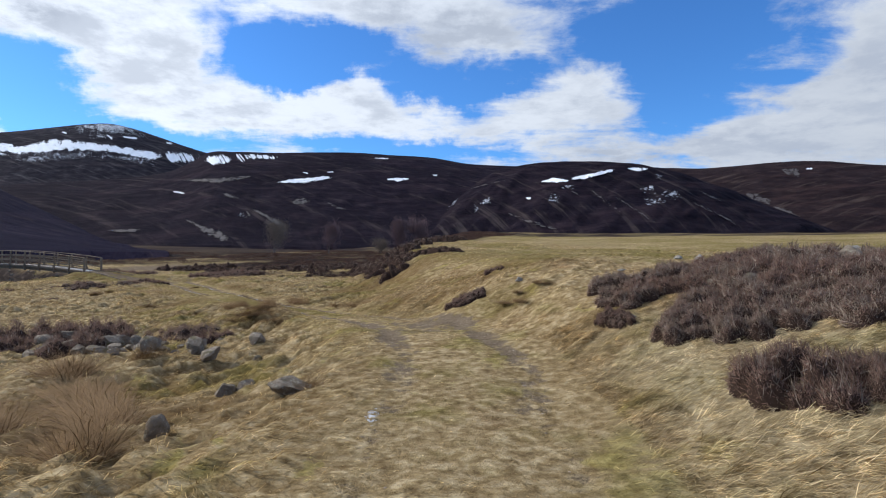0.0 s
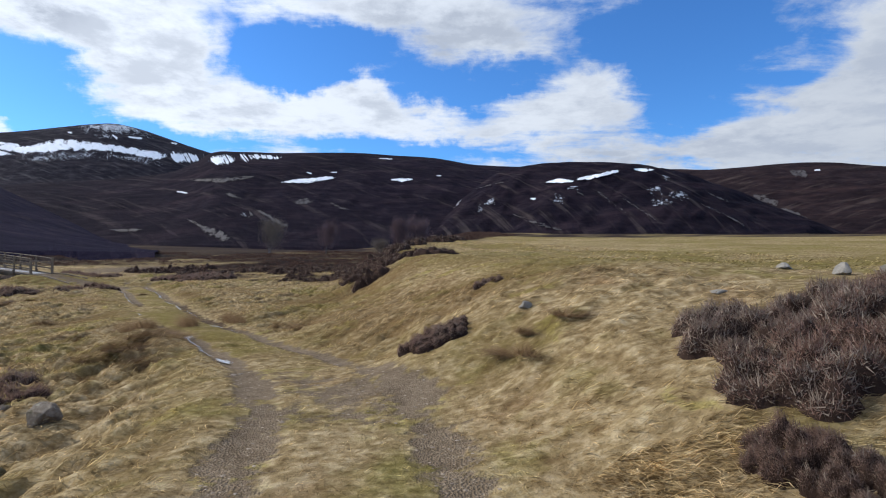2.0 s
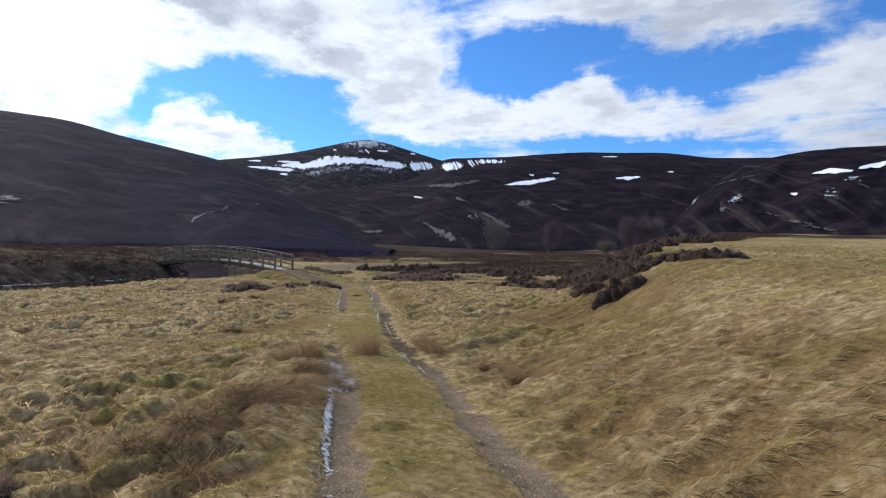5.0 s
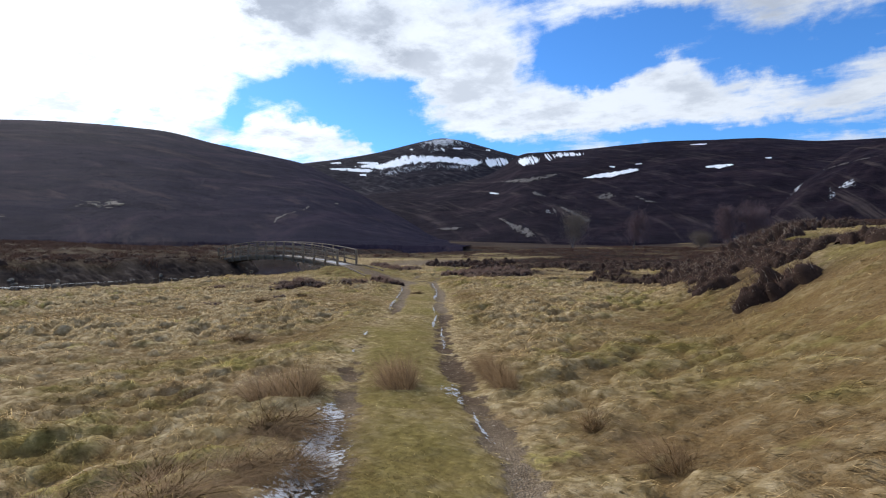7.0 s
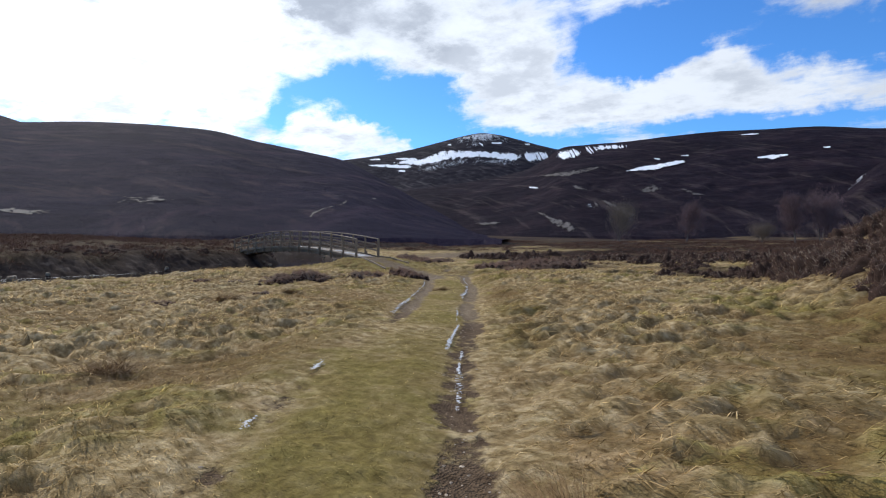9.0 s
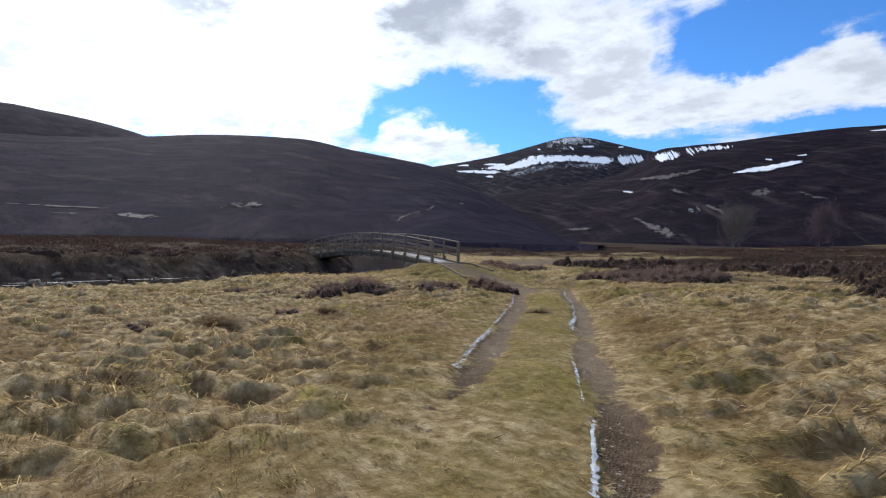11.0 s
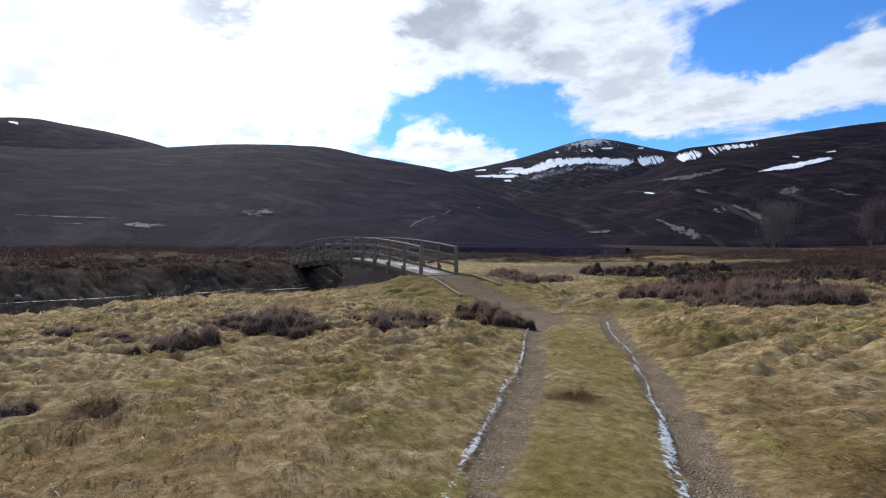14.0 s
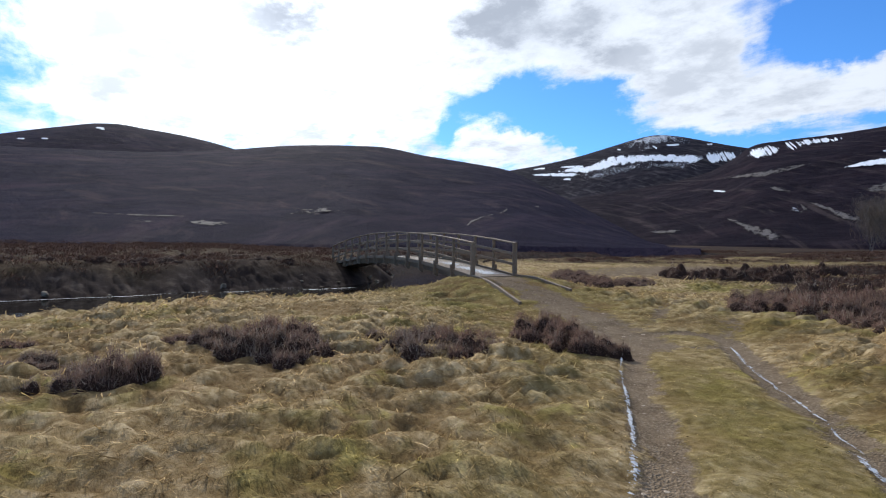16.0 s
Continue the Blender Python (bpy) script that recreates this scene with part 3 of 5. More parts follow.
def hummocks(x, y):
    """Tussocks combed over by the wind, steep on the lee side."""
    lean = 0.0
    for _ in range(2):
        px, py = x - 0.86 * lean, y + 0.32 * lean
        px, py = px + 0.16 * ripple(px / 0.5, py / 0.5, 33), py + 0.16 * ripple(px / 0.5, py / 0.5, 34)
        u, v = px * 0.83 + py * 0.55, -px * 0.55 + py * 0.83
        size = 0.65 + 0.5 * ripple(px / 3.1, py / 3.1, 15)
        lean = 0.09 * size * creased(u / 0.62, v / 0.5, 3) + 0.06 * creased(u / 0.27, v / 0.22, 9) + 0.20 * mounds(u / 0.52, v / 0.36, 19)**0.55 * size + 0.05 * rough(px / 0.9, py / 0.9, 3, 12)
    return lean


def height(x, y):
    return land(x, y) + tussocks(x, y)


def z_at(x, y):
    return float(height(np.array([x]), np.array([y]))[0])


def raw_mesh(name, verts, faces, mat, shade=True):
    """A mesh from arrays of places and of equal-sided faces."""
    me = bpy.data.meshes.new(name)
    verts, faces = np.asarray(verts, np.float32), np.asarray(faces, np.int32)
    me.vertices.add(len(verts))
    me.vertices.foreach_set("co", verts.ravel())
    me.loops.add(faces.size)
    me.loops.foreach_set("vertex_index", faces.ravel())
    me.polygons.add(len(faces))
    me.polygons.foreach_set("loop_start", np.arange(len(faces), dtype=np.int32) * faces.shape[1])
    me.polygons.foreach_set("use_smooth", np.full(len(faces), shade))
    me.materials.append(mat)
    me.update(calc_edges=True)
    return me


def face_up(me, normals):
    """Shade thin blades like the ground that they cover."""
    me.attributes.new("custom_normal", "FLOAT_VECTOR", "POINT").data.foreach_set("vector", np.asarray(normals, np.float32).ravel())


def attribute(me, name, values):
    me.attributes.new(name, "FLOAT", "POINT").data.foreach_set("value", np.asarray(values, np.float32).ravel())


def grid_faces(nx, ny):
    i = np.arange(nx * ny).reshape(ny, nx)
    return np.stack([i[:-1, :-1], i[:-1, 1:], i[1:, 1:], i[1:, :-1]], -1).reshape(-1, 4)


def widening(start, step, end, grow=1.13):
    out, at = [], start
    while abs(at - start) < abs(end - start):
        step *= grow
        at += step
        out.append(at)
    return out


def build_ground():
    xs = np.array(sorted(widening(-52, -0.4, -4200) + list(np.arange(-52, -30, 0.34)) + list(np.arange(-30, 9, 0.095)) + widening(9, 0.14, 4200)))
    ys = np.array(sorted(widening(-2, -0.2, -4200) + list(np.arange(-2, 46, 0.095)) + list(np.arange(46, 80, 0.4)) + widening(80, 0.4, 4200)))
    x, y = (a.ravel() for a in np.meshgrid(xs, ys))
    me = raw_mesh("ground", np.stack([x, y, height(x, y)], 1), grid_faces(len(xs), len(ys)), MAT["ground"])
    gravel, side = wheel_ruts(x, y)
    to_bridge, _ = beside(BRIDGE_PATH, x, y)
    attribute(me, "gravel", gravel)
    attribute(me, "earth", np.clip(smooth((y - 19) / 3) * smooth((31 - y) / 3) + 0.3 * smooth((y - 42) / 1.5) * (np.abs(to_bridge) < 2), 0, 1))
    attribute(me, "litter_shade", litter_shade_at(x, y))
    attribute(me, "green", green_at(x, y))
    attribute(me, "straw", straw_at(x, y))
    attribute(me, "moor", heath(x, y))
    attribute(me, "silt", 1 - smooth((np.abs(x - stream_middle(y)) - STREAM_HALF + 1.4 - 1.0 * (x < stream_middle(y)) + 1.1 * ripple(x / 2.5, y / 2.5, 5)) / 1.5))
    tagged(new("ground", me), "straw-coloured winter hill grass with mossy patches and worn gravel ruts", "ground", kind="structure")


def litter_shade_at(x, y):
    """Dead brown leaves in creases and on the slope; creases also carry painted shade."""
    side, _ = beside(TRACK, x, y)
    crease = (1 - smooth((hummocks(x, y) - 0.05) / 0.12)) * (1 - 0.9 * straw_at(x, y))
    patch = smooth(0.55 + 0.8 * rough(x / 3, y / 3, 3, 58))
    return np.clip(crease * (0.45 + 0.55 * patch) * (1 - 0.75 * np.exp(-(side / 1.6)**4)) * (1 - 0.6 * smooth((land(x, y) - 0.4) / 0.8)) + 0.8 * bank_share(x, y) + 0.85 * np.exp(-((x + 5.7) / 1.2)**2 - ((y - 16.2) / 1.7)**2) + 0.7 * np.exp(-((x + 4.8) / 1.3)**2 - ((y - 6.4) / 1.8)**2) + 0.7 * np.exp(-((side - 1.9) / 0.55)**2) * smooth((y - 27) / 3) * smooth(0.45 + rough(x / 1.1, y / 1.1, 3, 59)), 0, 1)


def straw_at(x, y):
    """Long pale grass at the foot of the heather bank."""
    return np.exp(-((x - 3.6) / 1.7)**4 - ((y - 5.2) / 2.8)**4) * smooth(0.85 + 0.9 * rough(x / 0.9, y / 0.9, 3, 77))


def bank_share(x, y):
    """The slope up to the plateau, with more dead brown grass."""
    edge = np.interp(y, [0, 9, 18, 27, 36, 50], [5.4, 2.4, -0.1, -1.7, -4.5, -5.8])
    return np.exp(-((x - edge - 0.5) / 3.2)**2) * smooth((y - 11) / 5) * smooth(0.55 + 0.9 * rough(x / 1.8, y / 1.8, 4, 57))


def green_at(x, y):
    side, _ = beside(TRACK, x, y)
    to_bridge, _ = beside(BRIDGE_PATH, x, y)
    middle = np.exp(-(side / 0.75)**4) * smooth((y - 12) / 5) * (0.8 + 0.7 * rough(x / 1.2, y / 1.2, 4, 51))
    verge = np.exp(-((np.abs(side) - 1.7) / 0.6)**2) * (0.25 + 0.75 * smooth((y - 8) / 4)) * (0.3 + 0.7 * rough(x / 2, y / 2, 3, 52))
    knoll = np.exp(-((x + 28) / 5)**2 - ((y - 43.5) / 3.2)**2)
    slope = np.exp(-((x - np.interp(y, [18, 26, 34], [-3, -3.5, -5])) / 2.4)**2) * smooth((y - 20) / 4) * smooth((36 - y) / 4) * 0.6
    moss = sum(np.exp(-((x - a) / r)**2 - ((y - b) / r)**2) for a, b, r in ((2.95, 8.42, 0.28), (4.6, 9.2, 0.35), (2.75, 5.2, 0.35), (5.2, 11.3, 0.45), (-21, 43.6, 1.2), (-4.2, 8.6, 0.8), (-3.6, 9.6, 0.6), (-5.0, 8.0, 0.6), (-2.9, 8.3, 0.5)))
    plateau = 0.85 * smooth((land(x, y) - 0.9) / 0.6) * smooth((y - 13) / 4) * smooth(0.55 + 0.8 * rough(x / 4, y / 4, 4, 53))
    return np.clip(np.maximum.reduce([middle, verge, knoll, slope, moss, plateau]), 0, 1)


build_ground()


def build_stream():
    ys = np.linspace(-160, 220, 190)
    across = np.linspace(-1, 1, 30)
    y, a = np.meshgrid(ys, across, indexing="ij")
    x = stream_middle(y) + a * (STREAM_HALF - 0.4)
    z = -1.80 + 0.03 * rough(x / 0.7, y / 1.6, 3, 61)
    me = raw_mesh("stream", np.stack([x, y, z], -1).reshape(-1, 3), grid_faces(len(across), len(ys)), MAT["water"])
    tagged(new("water", me), "dark peaty stream running under the footbridge", "stream", kind="structure")


build_stream()

# ---- hills ----
HILL_X, HILL_Y = -8.0, 18.0


def crest(rows, az):
    """Smooth curve through (azimuth, height) rows."""
    a, h = np.array(rows, float).T
    order = np.argsort(a)
    a, h = a[order], h[order]
    t = np.gradient(h, a)
    k = np.clip(np.searchsorted(a, az) - 1, 0, len(a) - 2)
    w = a[k + 1] - a[k]
    s = np.clip((az - a[k]) / w, 0, 1)
    return (2 * s**3 - 3 * s**2 + 1) * h[k] + (s**3 - 2 * s**2 + s) * w * t[k] + (3 * s**2 - 2 * s**3) * h[k + 1] + (s**3 - s**2) * w * t[k + 1]


class Hill:
    """A hill whose crest stands round the valley: foot and crest distances and the crest's heights by azimuth."""

    def __init__(self, rows, foot, far, bend, gully, seed, foot_z=0.0, cut=0.004):
        self.cut = cut
        self.rows, self.foot, self.far, self.bend, self.gully, self.seed, self.foot_z = rows, foot, far, bend, gully, seed, foot_z

    def place(self, az, s):
        """s runs from 0 at the foot over 1 at the crest and on to the far side."""
        top = crest(self.rows, az)
        foot = self.foot * (1 + 0.12 * ripple(az / 9, az * 0, self.seed))
        r = foot + (self.far - foot) * s
        lift = np.where(s <= 1, np.clip(s, 0, 1)**self.bend, 1 - 0.45 * (np.clip(s, 1, 9) - 1)**2 / 0.36 * 0.5)
        round_off = smooth(np.clip(s, 0, 1))
        lift = np.where(s <= 1, lift * (0.35 + 0.65 * (1 - (1 - np.clip(s, 0, 1))**2)) * 0.55 + round_off * 0.45, lift)
        u, v = np.radians(az) * self.far, r
        groove = rough(u / self.gully + 0.25 * v / self.gully, v / (self.gully * 4.5), 4, self.seed + 1)
        fade = np.clip(s, 0, 1) * np.clip(1.02 - s, 0, 1) * 4
        z = self.foot_z + (top - self.foot_z) * lift + groove * fade * self.far * self.cut
        a = np.radians(az)
        return np.stack([HILL_X - np.sin(a) * r, HILL_Y + np.cos(a) * r, z], -1)

    def mesh(self, name, mat, az_step=0.16):
        lo, hi = min(r[0] for r in self.rows), max(r[0] for r in self.rows)
        az = np.arange(lo, hi + az_step, az_step)
        s = np.concatenate([np.linspace(-0.04, 0.9, 60), np.linspace(0.91, 1.1, 26), np.linspace(1.14, 1.6, 8)])
        a, q = np.meshgrid(az, s)
        p = self.place(a, q).reshape(-1, 3)
        p[:, 2] = np.where(q.ravel() < 0, self.foot_z - 6, p[:, 2])
        me = raw_mesh(name, p, grid_faces(len(az), len(s)), mat)
        attribute(me, "way_round", np.radians(a.ravel()) * self.far * 0.75)
        return me

    def share(self, az, el):
        """How far up the slope the line of sight at that elevation meets the hill."""
        s = np.linspace(0, 1, 160)
        p = self.place(np.full(160, float(az)), s)
        r = np.hypot(p[:, 0] - HILL_X, p[:, 1] - HILL_Y)
        e = np.degrees(np.arctan2(p[:, 2] - 1.2, r))
        return float(np.interp(el, np.maximum.accumulate(e), s))


HILLS = {}
HILLS["mountain"] = Hill([(60, 300), (52, 325), (48, 361), (44.2, 390), (40.5, 425), (37.2, 466), (35.2, 490), (33.3, 505), (31.4, 496), (29.4, 474), (26.8, 440), (24.8, 417), (20, 380), (14, 330)], 1500, 2600, 1.2, 150, 3, 60)
HILLS["ridge"] = Hill([(53, 30), (50, 62), (46, 100), (40, 132), (34, 155), (30, 174), (28, 190), (26.4, 214), (25, 240), (22.1, 250), (18.8, 254), (14.3, 262), (10.0, 266), (6, 263), (1.5, 257), (-1.7, 243), (-5, 237), (-8, 234), (-14, 228), (-20, 215)], 330, 1490, 1.15, 90, 11, 1.5)
HILLS["hump"] = Hill([(6, 6), (2, 40), (-2, 92), (-5, 124), (-7.4, 133.5), (-9.5, 138), (-12.5, 140), (-16.3, 139.5), (-18.6, 136), (-21.2, 128.5), (-23, 120.5), (-25.6, 106), (-29, 86), (-31.3, 69), (-33.6, 54), (-38, 22), (-43, 4)], 270, 840, 0.9, 55, 23, 3.0, 0.013)
HILLS["right_hill"] = Hill([(-14, 232), (-22.5, 233), (-26, 227), (-28.5, 229), (-31, 232), (-33.8, 231), (-36, 225), (-37.5, 217), (-40, 206), (-46, 205), (-54, 215), (-62, 190), (-72, 120)], 700, 1590, 1.0, 90, 37, 6.0)
HILLS["left_hill"] = Hill([(108, 110), (98, 120), (88, 128), (82, 133), (75.2, 146), (71, 155.5), (68, 159), (64.5, 160.5), (60.6, 159), (56.5, 148), (53.6, 141), (50, 131), (47.6, 123), (44, 96), (40, 62), (36, 30), (33, 10), (31, 3), (29, -4)], 95, 905, 1.0, 60, 51, 0.4, 0.002)
HILLS["far_left_hill"] = Hill([(122, 150), (108, 178), (99, 205), (94.3, 236), (92, 254), (89.7, 270), (87.6, 283), (85.9, 287), (83.6, 282), (79.8, 271), (77.3, 258), (75.2, 243), (70, 200), (64, 150)], 700, 1508, 1.0, 100, 67, 2.0)
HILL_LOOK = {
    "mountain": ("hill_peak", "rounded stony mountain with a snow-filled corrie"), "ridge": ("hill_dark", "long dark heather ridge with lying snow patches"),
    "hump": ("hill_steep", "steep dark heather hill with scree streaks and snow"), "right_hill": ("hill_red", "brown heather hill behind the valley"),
    "left_hill": ("hill_hazed", "broad brown heather moor rising from the stream"), "far_left_hill": ("hill_hazed", "far rounded heather hill with a snow fleck"),
}


def snow_patch(parent, hill, az, el, half_az, half_el, tilt=0.0, seed=0, ragged=0.55, mat="snow", name="snow_patch", lift=1.2, fill=0.0):
    """A patch of lying snow or scree, draped on the slope, with an uneven outline."""
    s0, s1 = hill.share(az, el - half_el), hill.share(az, el + half_el)
    if s1 - s0 < 0.01:
        s0, s1 = (s0 + s1) / 2 - 0.005, (s0 + s1) / 2 + 0.005
    na = int(np.clip(half_az * 2 * 22, 14, 260))
    ns = 26
    u, v = np.meshgrid(np.linspace(-1.35, 1.35, na), np.linspace(-1.35, 1.35, ns))
    a, s = az + u * half_az, (s0 + s1) / 2 + (v + tilt * u) * (s1 - s0) / 2
    field = 0.75 * (1 - u**2 - v**2) + fill + ragged * rough(u * half_az * 3.0 + seed, v * 2.4, 4, seed) + 0.35 * ragged * ripple(u * half_az * 9, v * 2, seed + 5)
    p = hill.place(a, np.clip(s, 0, 0.995))
    p[..., 2] += lift
    cell = (field[:-1, :-1] + field[1:, 1:] + field[:-1, 1:] + field[1:, :-1]) / 4
    faces = grid_faces(na, ns)[cell.ravel() > -0.4]
    if len(faces) == 0:
        return
    used, back = np.unique(faces, return_inverse=True)
    ob = new(name, raw_mesh(name, p.reshape(-1, 3)[used], back.reshape(-1, 4), MAT[mat]))
    attribute(ob.data, "field", field.ravel()[used])
    ob.parent = parent


def drift(parent, hill, rows, seed=0, mat="snow", name="snow_patch", ragged=0.5, stripes=0.0, fill=0.0, lift=1.2):
    """A long drift, run of scree or hill path along a line of (azimuth, elevation, half width)."""
    a, e, h = np.array(rows, float).T
    far = np.concatenate([[0], np.cumsum(np.hypot(np.diff(a), np.diff(e)))])
    n, m = int(np.clip(far[-1] * 34, 18, 230)), 13
    d = np.linspace(0, far[-1], n)
    a, e, h = np.interp(d, far, a), np.interp(d, far, e), np.interp(d, far, h)
    ta, te = np.gradient(a), np.gradient(e)
    size = np.hypot(ta, te)
    na, ne = -te / size, ta / size
    turn = np.where(ne < 0, -1.0, 1.0)
    dd, v = np.meshgrid(d, np.linspace(-1.5, 1.5, m))
    az, el = a + v * h * na * turn, e + v * h * ne * turn
    steps = np.linspace(0, 1, 160)
    p = hill.place(np.repeat(az.ravel(), 160), np.tile(steps, az.size)).reshape(az.size, 160, 3)
    seen = np.degrees(np.arctan2(p[..., 2] - 1.2, np.hypot(p[..., 0] - HILL_X, p[..., 1] - HILL_Y)))
    seen = np.maximum.accumulate(seen, axis=1)
    s = np.array([np.interp(q, row, steps) for q, row in zip(el.ravel(), seen)])
    end = np.minimum(dd, far[-1] - dd)
    field = 0.55 * (1 - v**2) + 0.25 + fill - 0.7 * np.exp(-(end / (0.06 * far[-1] + 0.03))**2) + ragged * rough(dd * 3.2 + seed, v * 1.1, 4, seed)
    field = field + stripes * ripple((dd + 0.5 * v * h) * 7.5, v * 0.3, seed + 5) + 0.6 * stripes * ripple((dd + 0.5 * v * h) * 17, v * 0.5, seed + 6)
    q = hill.place(az.ravel(), np.clip(s, 0, 0.995))
    q[:, 2] += lift
    ob = new(name, raw_mesh(name, q, grid_faces(n, m), MAT[mat]))
    attribute(ob.data, "field", field)
    ob.parent = parent


HILL_OB = {}
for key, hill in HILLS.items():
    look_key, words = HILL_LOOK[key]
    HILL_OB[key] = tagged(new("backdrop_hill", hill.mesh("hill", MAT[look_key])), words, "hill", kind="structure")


# lying snow and pale ground on the slopes: azimuth, elevation and half widths in degrees
DRIFTS = {}
DRIFTS["mountain"] = [((42.6, 7.75, 0.10), (40.95, 7.9, 0.22), (39.6, 7.8, 0.28), (38.4, 8.2, 0.34), (37.2, 8.62, 0.42), (36.0, 8.70, 0.40), (34.6, 8.75, 0.32), (33.2, 8.76, 0.27), (31.8, 8.66, 0.28), (30.2, 8.50, 0.36), (28.8, 8.48, 0.38)),
    ((45.3, 7.42, 0.06), (43.0, 7.41, 0.14), (41.2, 7.36, 0.16), (40.4, 7.34, 0.05)), ((42.4, 8.17, 0.05), (41.2, 8.2, 0.12), (40.0, 8.1, 0.15)), ((45.2, 8.02, 0.05), (44.0, 8.08, 0.08)), ((42.1, 6.9, 0.06), (41.3, 6.92, 0.12)),
    ((32.2, 9.92, 0.05), (30.9, 9.88, 0.11)), ((28.6, 9.75, 0.04), (28.0, 9.7, 0.08)), ((33.4, 9.95, 0.05), (32.9, 9.6, 0.10)), ((36.8, 9.75, 0.04), (36.4, 9.7, 0.07))]
DRIFTS["ridge"] = [((18.1, 6.69, 0.03), (16.9, 6.88, 0.16), (15.2, 6.99, 0.24), (14.1, 7.22, 0.17), (13.2, 7.4, 0.16), (12.4, 7.38, 0.05)), ((6.7, 7.42, 0.04), (5.4, 7.40, 0.17), (4.2, 7.52, 0.05)), ((15.6, 7.85, 0.03), (15.0, 7.74, 0.08)), ((13.1, 7.98, 0.03), (12.4, 7.98, 0.07)),
    ((8.1, 9.62, 0.03), (6.6, 9.60, 0.07)), ((1.7, 7.95, 0.03), (1.1, 7.94, 0.07)), ((28.0, 5.2, 0.03), (27.5, 5.14, 0.08), (26.9, 5.09, 0.03))]
DRIFTS["hump"] = [((-10.6, 7.30, 0.04), (-11.9, 7.50, 0.20), (-12.8, 7.40, 0.17), (-13.7, 7.38, 0.06)), ((-13.8, 7.58, 0.08), (-15.2, 7.75, 0.20), (-16.4, 7.98, 0.14), (-17.2, 8.2, 0.16), (-18.3, 8.34, 0.07)), ((-19.3, 8.47, 0.04), (-20.4, 8.34, 0.17), (-21.4, 8.33, 0.06)), ((-9.1, 5.62, 0.05), (-9.7, 5.52, 0.14))]
DRIFTS["right_hill"] = [((-34.2, 7.48, 0.03), (-34.7, 7.46, 0.09))]
DRIFTS["far_left_hill"] = [((87.6, 10.18, 0.05), (86.9, 10.15, 0.12)), ((93.1, 8.57, 0.03), (92.6, 8.6, 0.06)), ((91.5, 8.77, 0.03), (91.0, 8.8, 0.06))]
STRIPED = {
    "mountain": [((28.9, 8.40, 0.36), (28.0, 8.44, 0.36), (26.6, 8.50, 0.36), (25.4, 8.42, 0.32), (24.6, 8.35, 0.22))],
    "ridge": [((25.3, 8.35, 0.20), (24.4, 8.52, 0.34), (23.4, 8.62, 0.36), (22.7, 8.66, 0.25)), ((22.4, 8.74, 0.32), (21.5, 8.98, 0.30), (20.6, 9.14, 0.18), (19.4, 9.16, 0.15), (18.2, 9.16, 0.12))],
}
THIN_SNOW = {
    "mountain": [(33.3, 10.6, 3.0, 0.5, 0.0), (36.8, 7.75, 4.0, 0.5), (31.4, 7.95, 3.2, 0.5), (38.2, 7.3, 2.6, 0.35), (34.0, 9.7, 1.0, 0.3)],
    "hump": [(-12.4, 5.6, 0.8, 0.85), (-22.6, 7.6, 0.45, 0.5), (-21.7, 6.2, 1.2, 0.6), (-24.0, 5.7, 1.2, 0.55), (-22.4, 5.0, 1.3, 0.5), (-4.8, 5.2, 0.9, 0.4), (-3.6, 4.4, 0.5, 0.9), (-0.6, 5.0, 1.0, 0.6), (-13.6, 6.7, 0.8, 0.35)],
    "ridge": [(21.6, 3.2, 0.5, 0.3)],
}
RUNS = {}
RUNS["ridge"] = [((27.0, 2.65, 0.05), (25.9, 2.1, 0.14), (24.9, 1.5, 0.34), (23.7, 1.0, 0.42), (22.6, 0.6, 0.30)), ((20.6, 3.9, 0.05), (19.2, 3.2, 0.14), (18.0, 2.5, 0.30), (17.0, 2.1, 0.22)), ((21.2, 3.7, 0.05), (20.8, 3.2, 0.1), (21.2, 2.9, 0.06)), ((27.0, 6.4, 0.08), (23.8, 6.6, 0.22), (20.3, 7.25, 0.06)),
    ((38.0, 6.0, 0.04), (34.0, 6.3, 0.07), (31.5, 6.6, 0.04)), ((23.4, 5.3, 0.08), (22.6, 5.1, 0.22), (21.8, 4.8, 0.08)), ((33.5, 1.3, 0.06), (31.9, 1.3, 0.16), (30.6, 1.5, 0.06)), ((16.6, 4.7, 0.2), (15.6, 4.9, 0.3), (14.6, 4.8, 0.15)), ((13.2, 4.9, 0.05), (11.8, 4.3, 0.12), (10.8, 4.1, 0.04))]
RUNS["hump"] = [((-13.2, 7.0, 0.05), (-14.2, 6.3, 0.14), (-15.0, 5.8, 0.05)), ((-15.8, 6.6, 0.05), (-18.0, 5.0, 0.13), (-19.6, 3.9, 0.05)), ((-18.4, 5.8, 0.05), (-21.6, 3.8, 0.12), (-23.0, 3.0, 0.05)), ((-26.0, 6.2, 0.04), (-27.6, 5.3, 0.10), (-28.6, 4.9, 0.04)), ((-25.8, 5.0, 0.05), (-28.2, 3.8, 0.13), (-30.2, 2.6, 0.05)), ((-7.2, 4.0, 0.06), (-10.5, 2.9, 0.2), (-13.4, 2.2, 0.06)), ((-2.4, 6.5, 0.03), (-5.4, 7.3, 0.08), (-7.6, 7.6, 0.03))]
RUNS["right_hill"] = [((-29.6, 5.6, 0.1), (-30.6, 5.1, 0.32), (-31.8, 4.6, 0.2)), ((-31.8, 4.3, 0.05), (-33.2, 3.7, 0.14), (-34.2, 3.2, 0.05)), ((-32.4, 7.5, 0.15), (-33.4, 7.2, 0.30), (-33.9, 6.8, 0.1))]
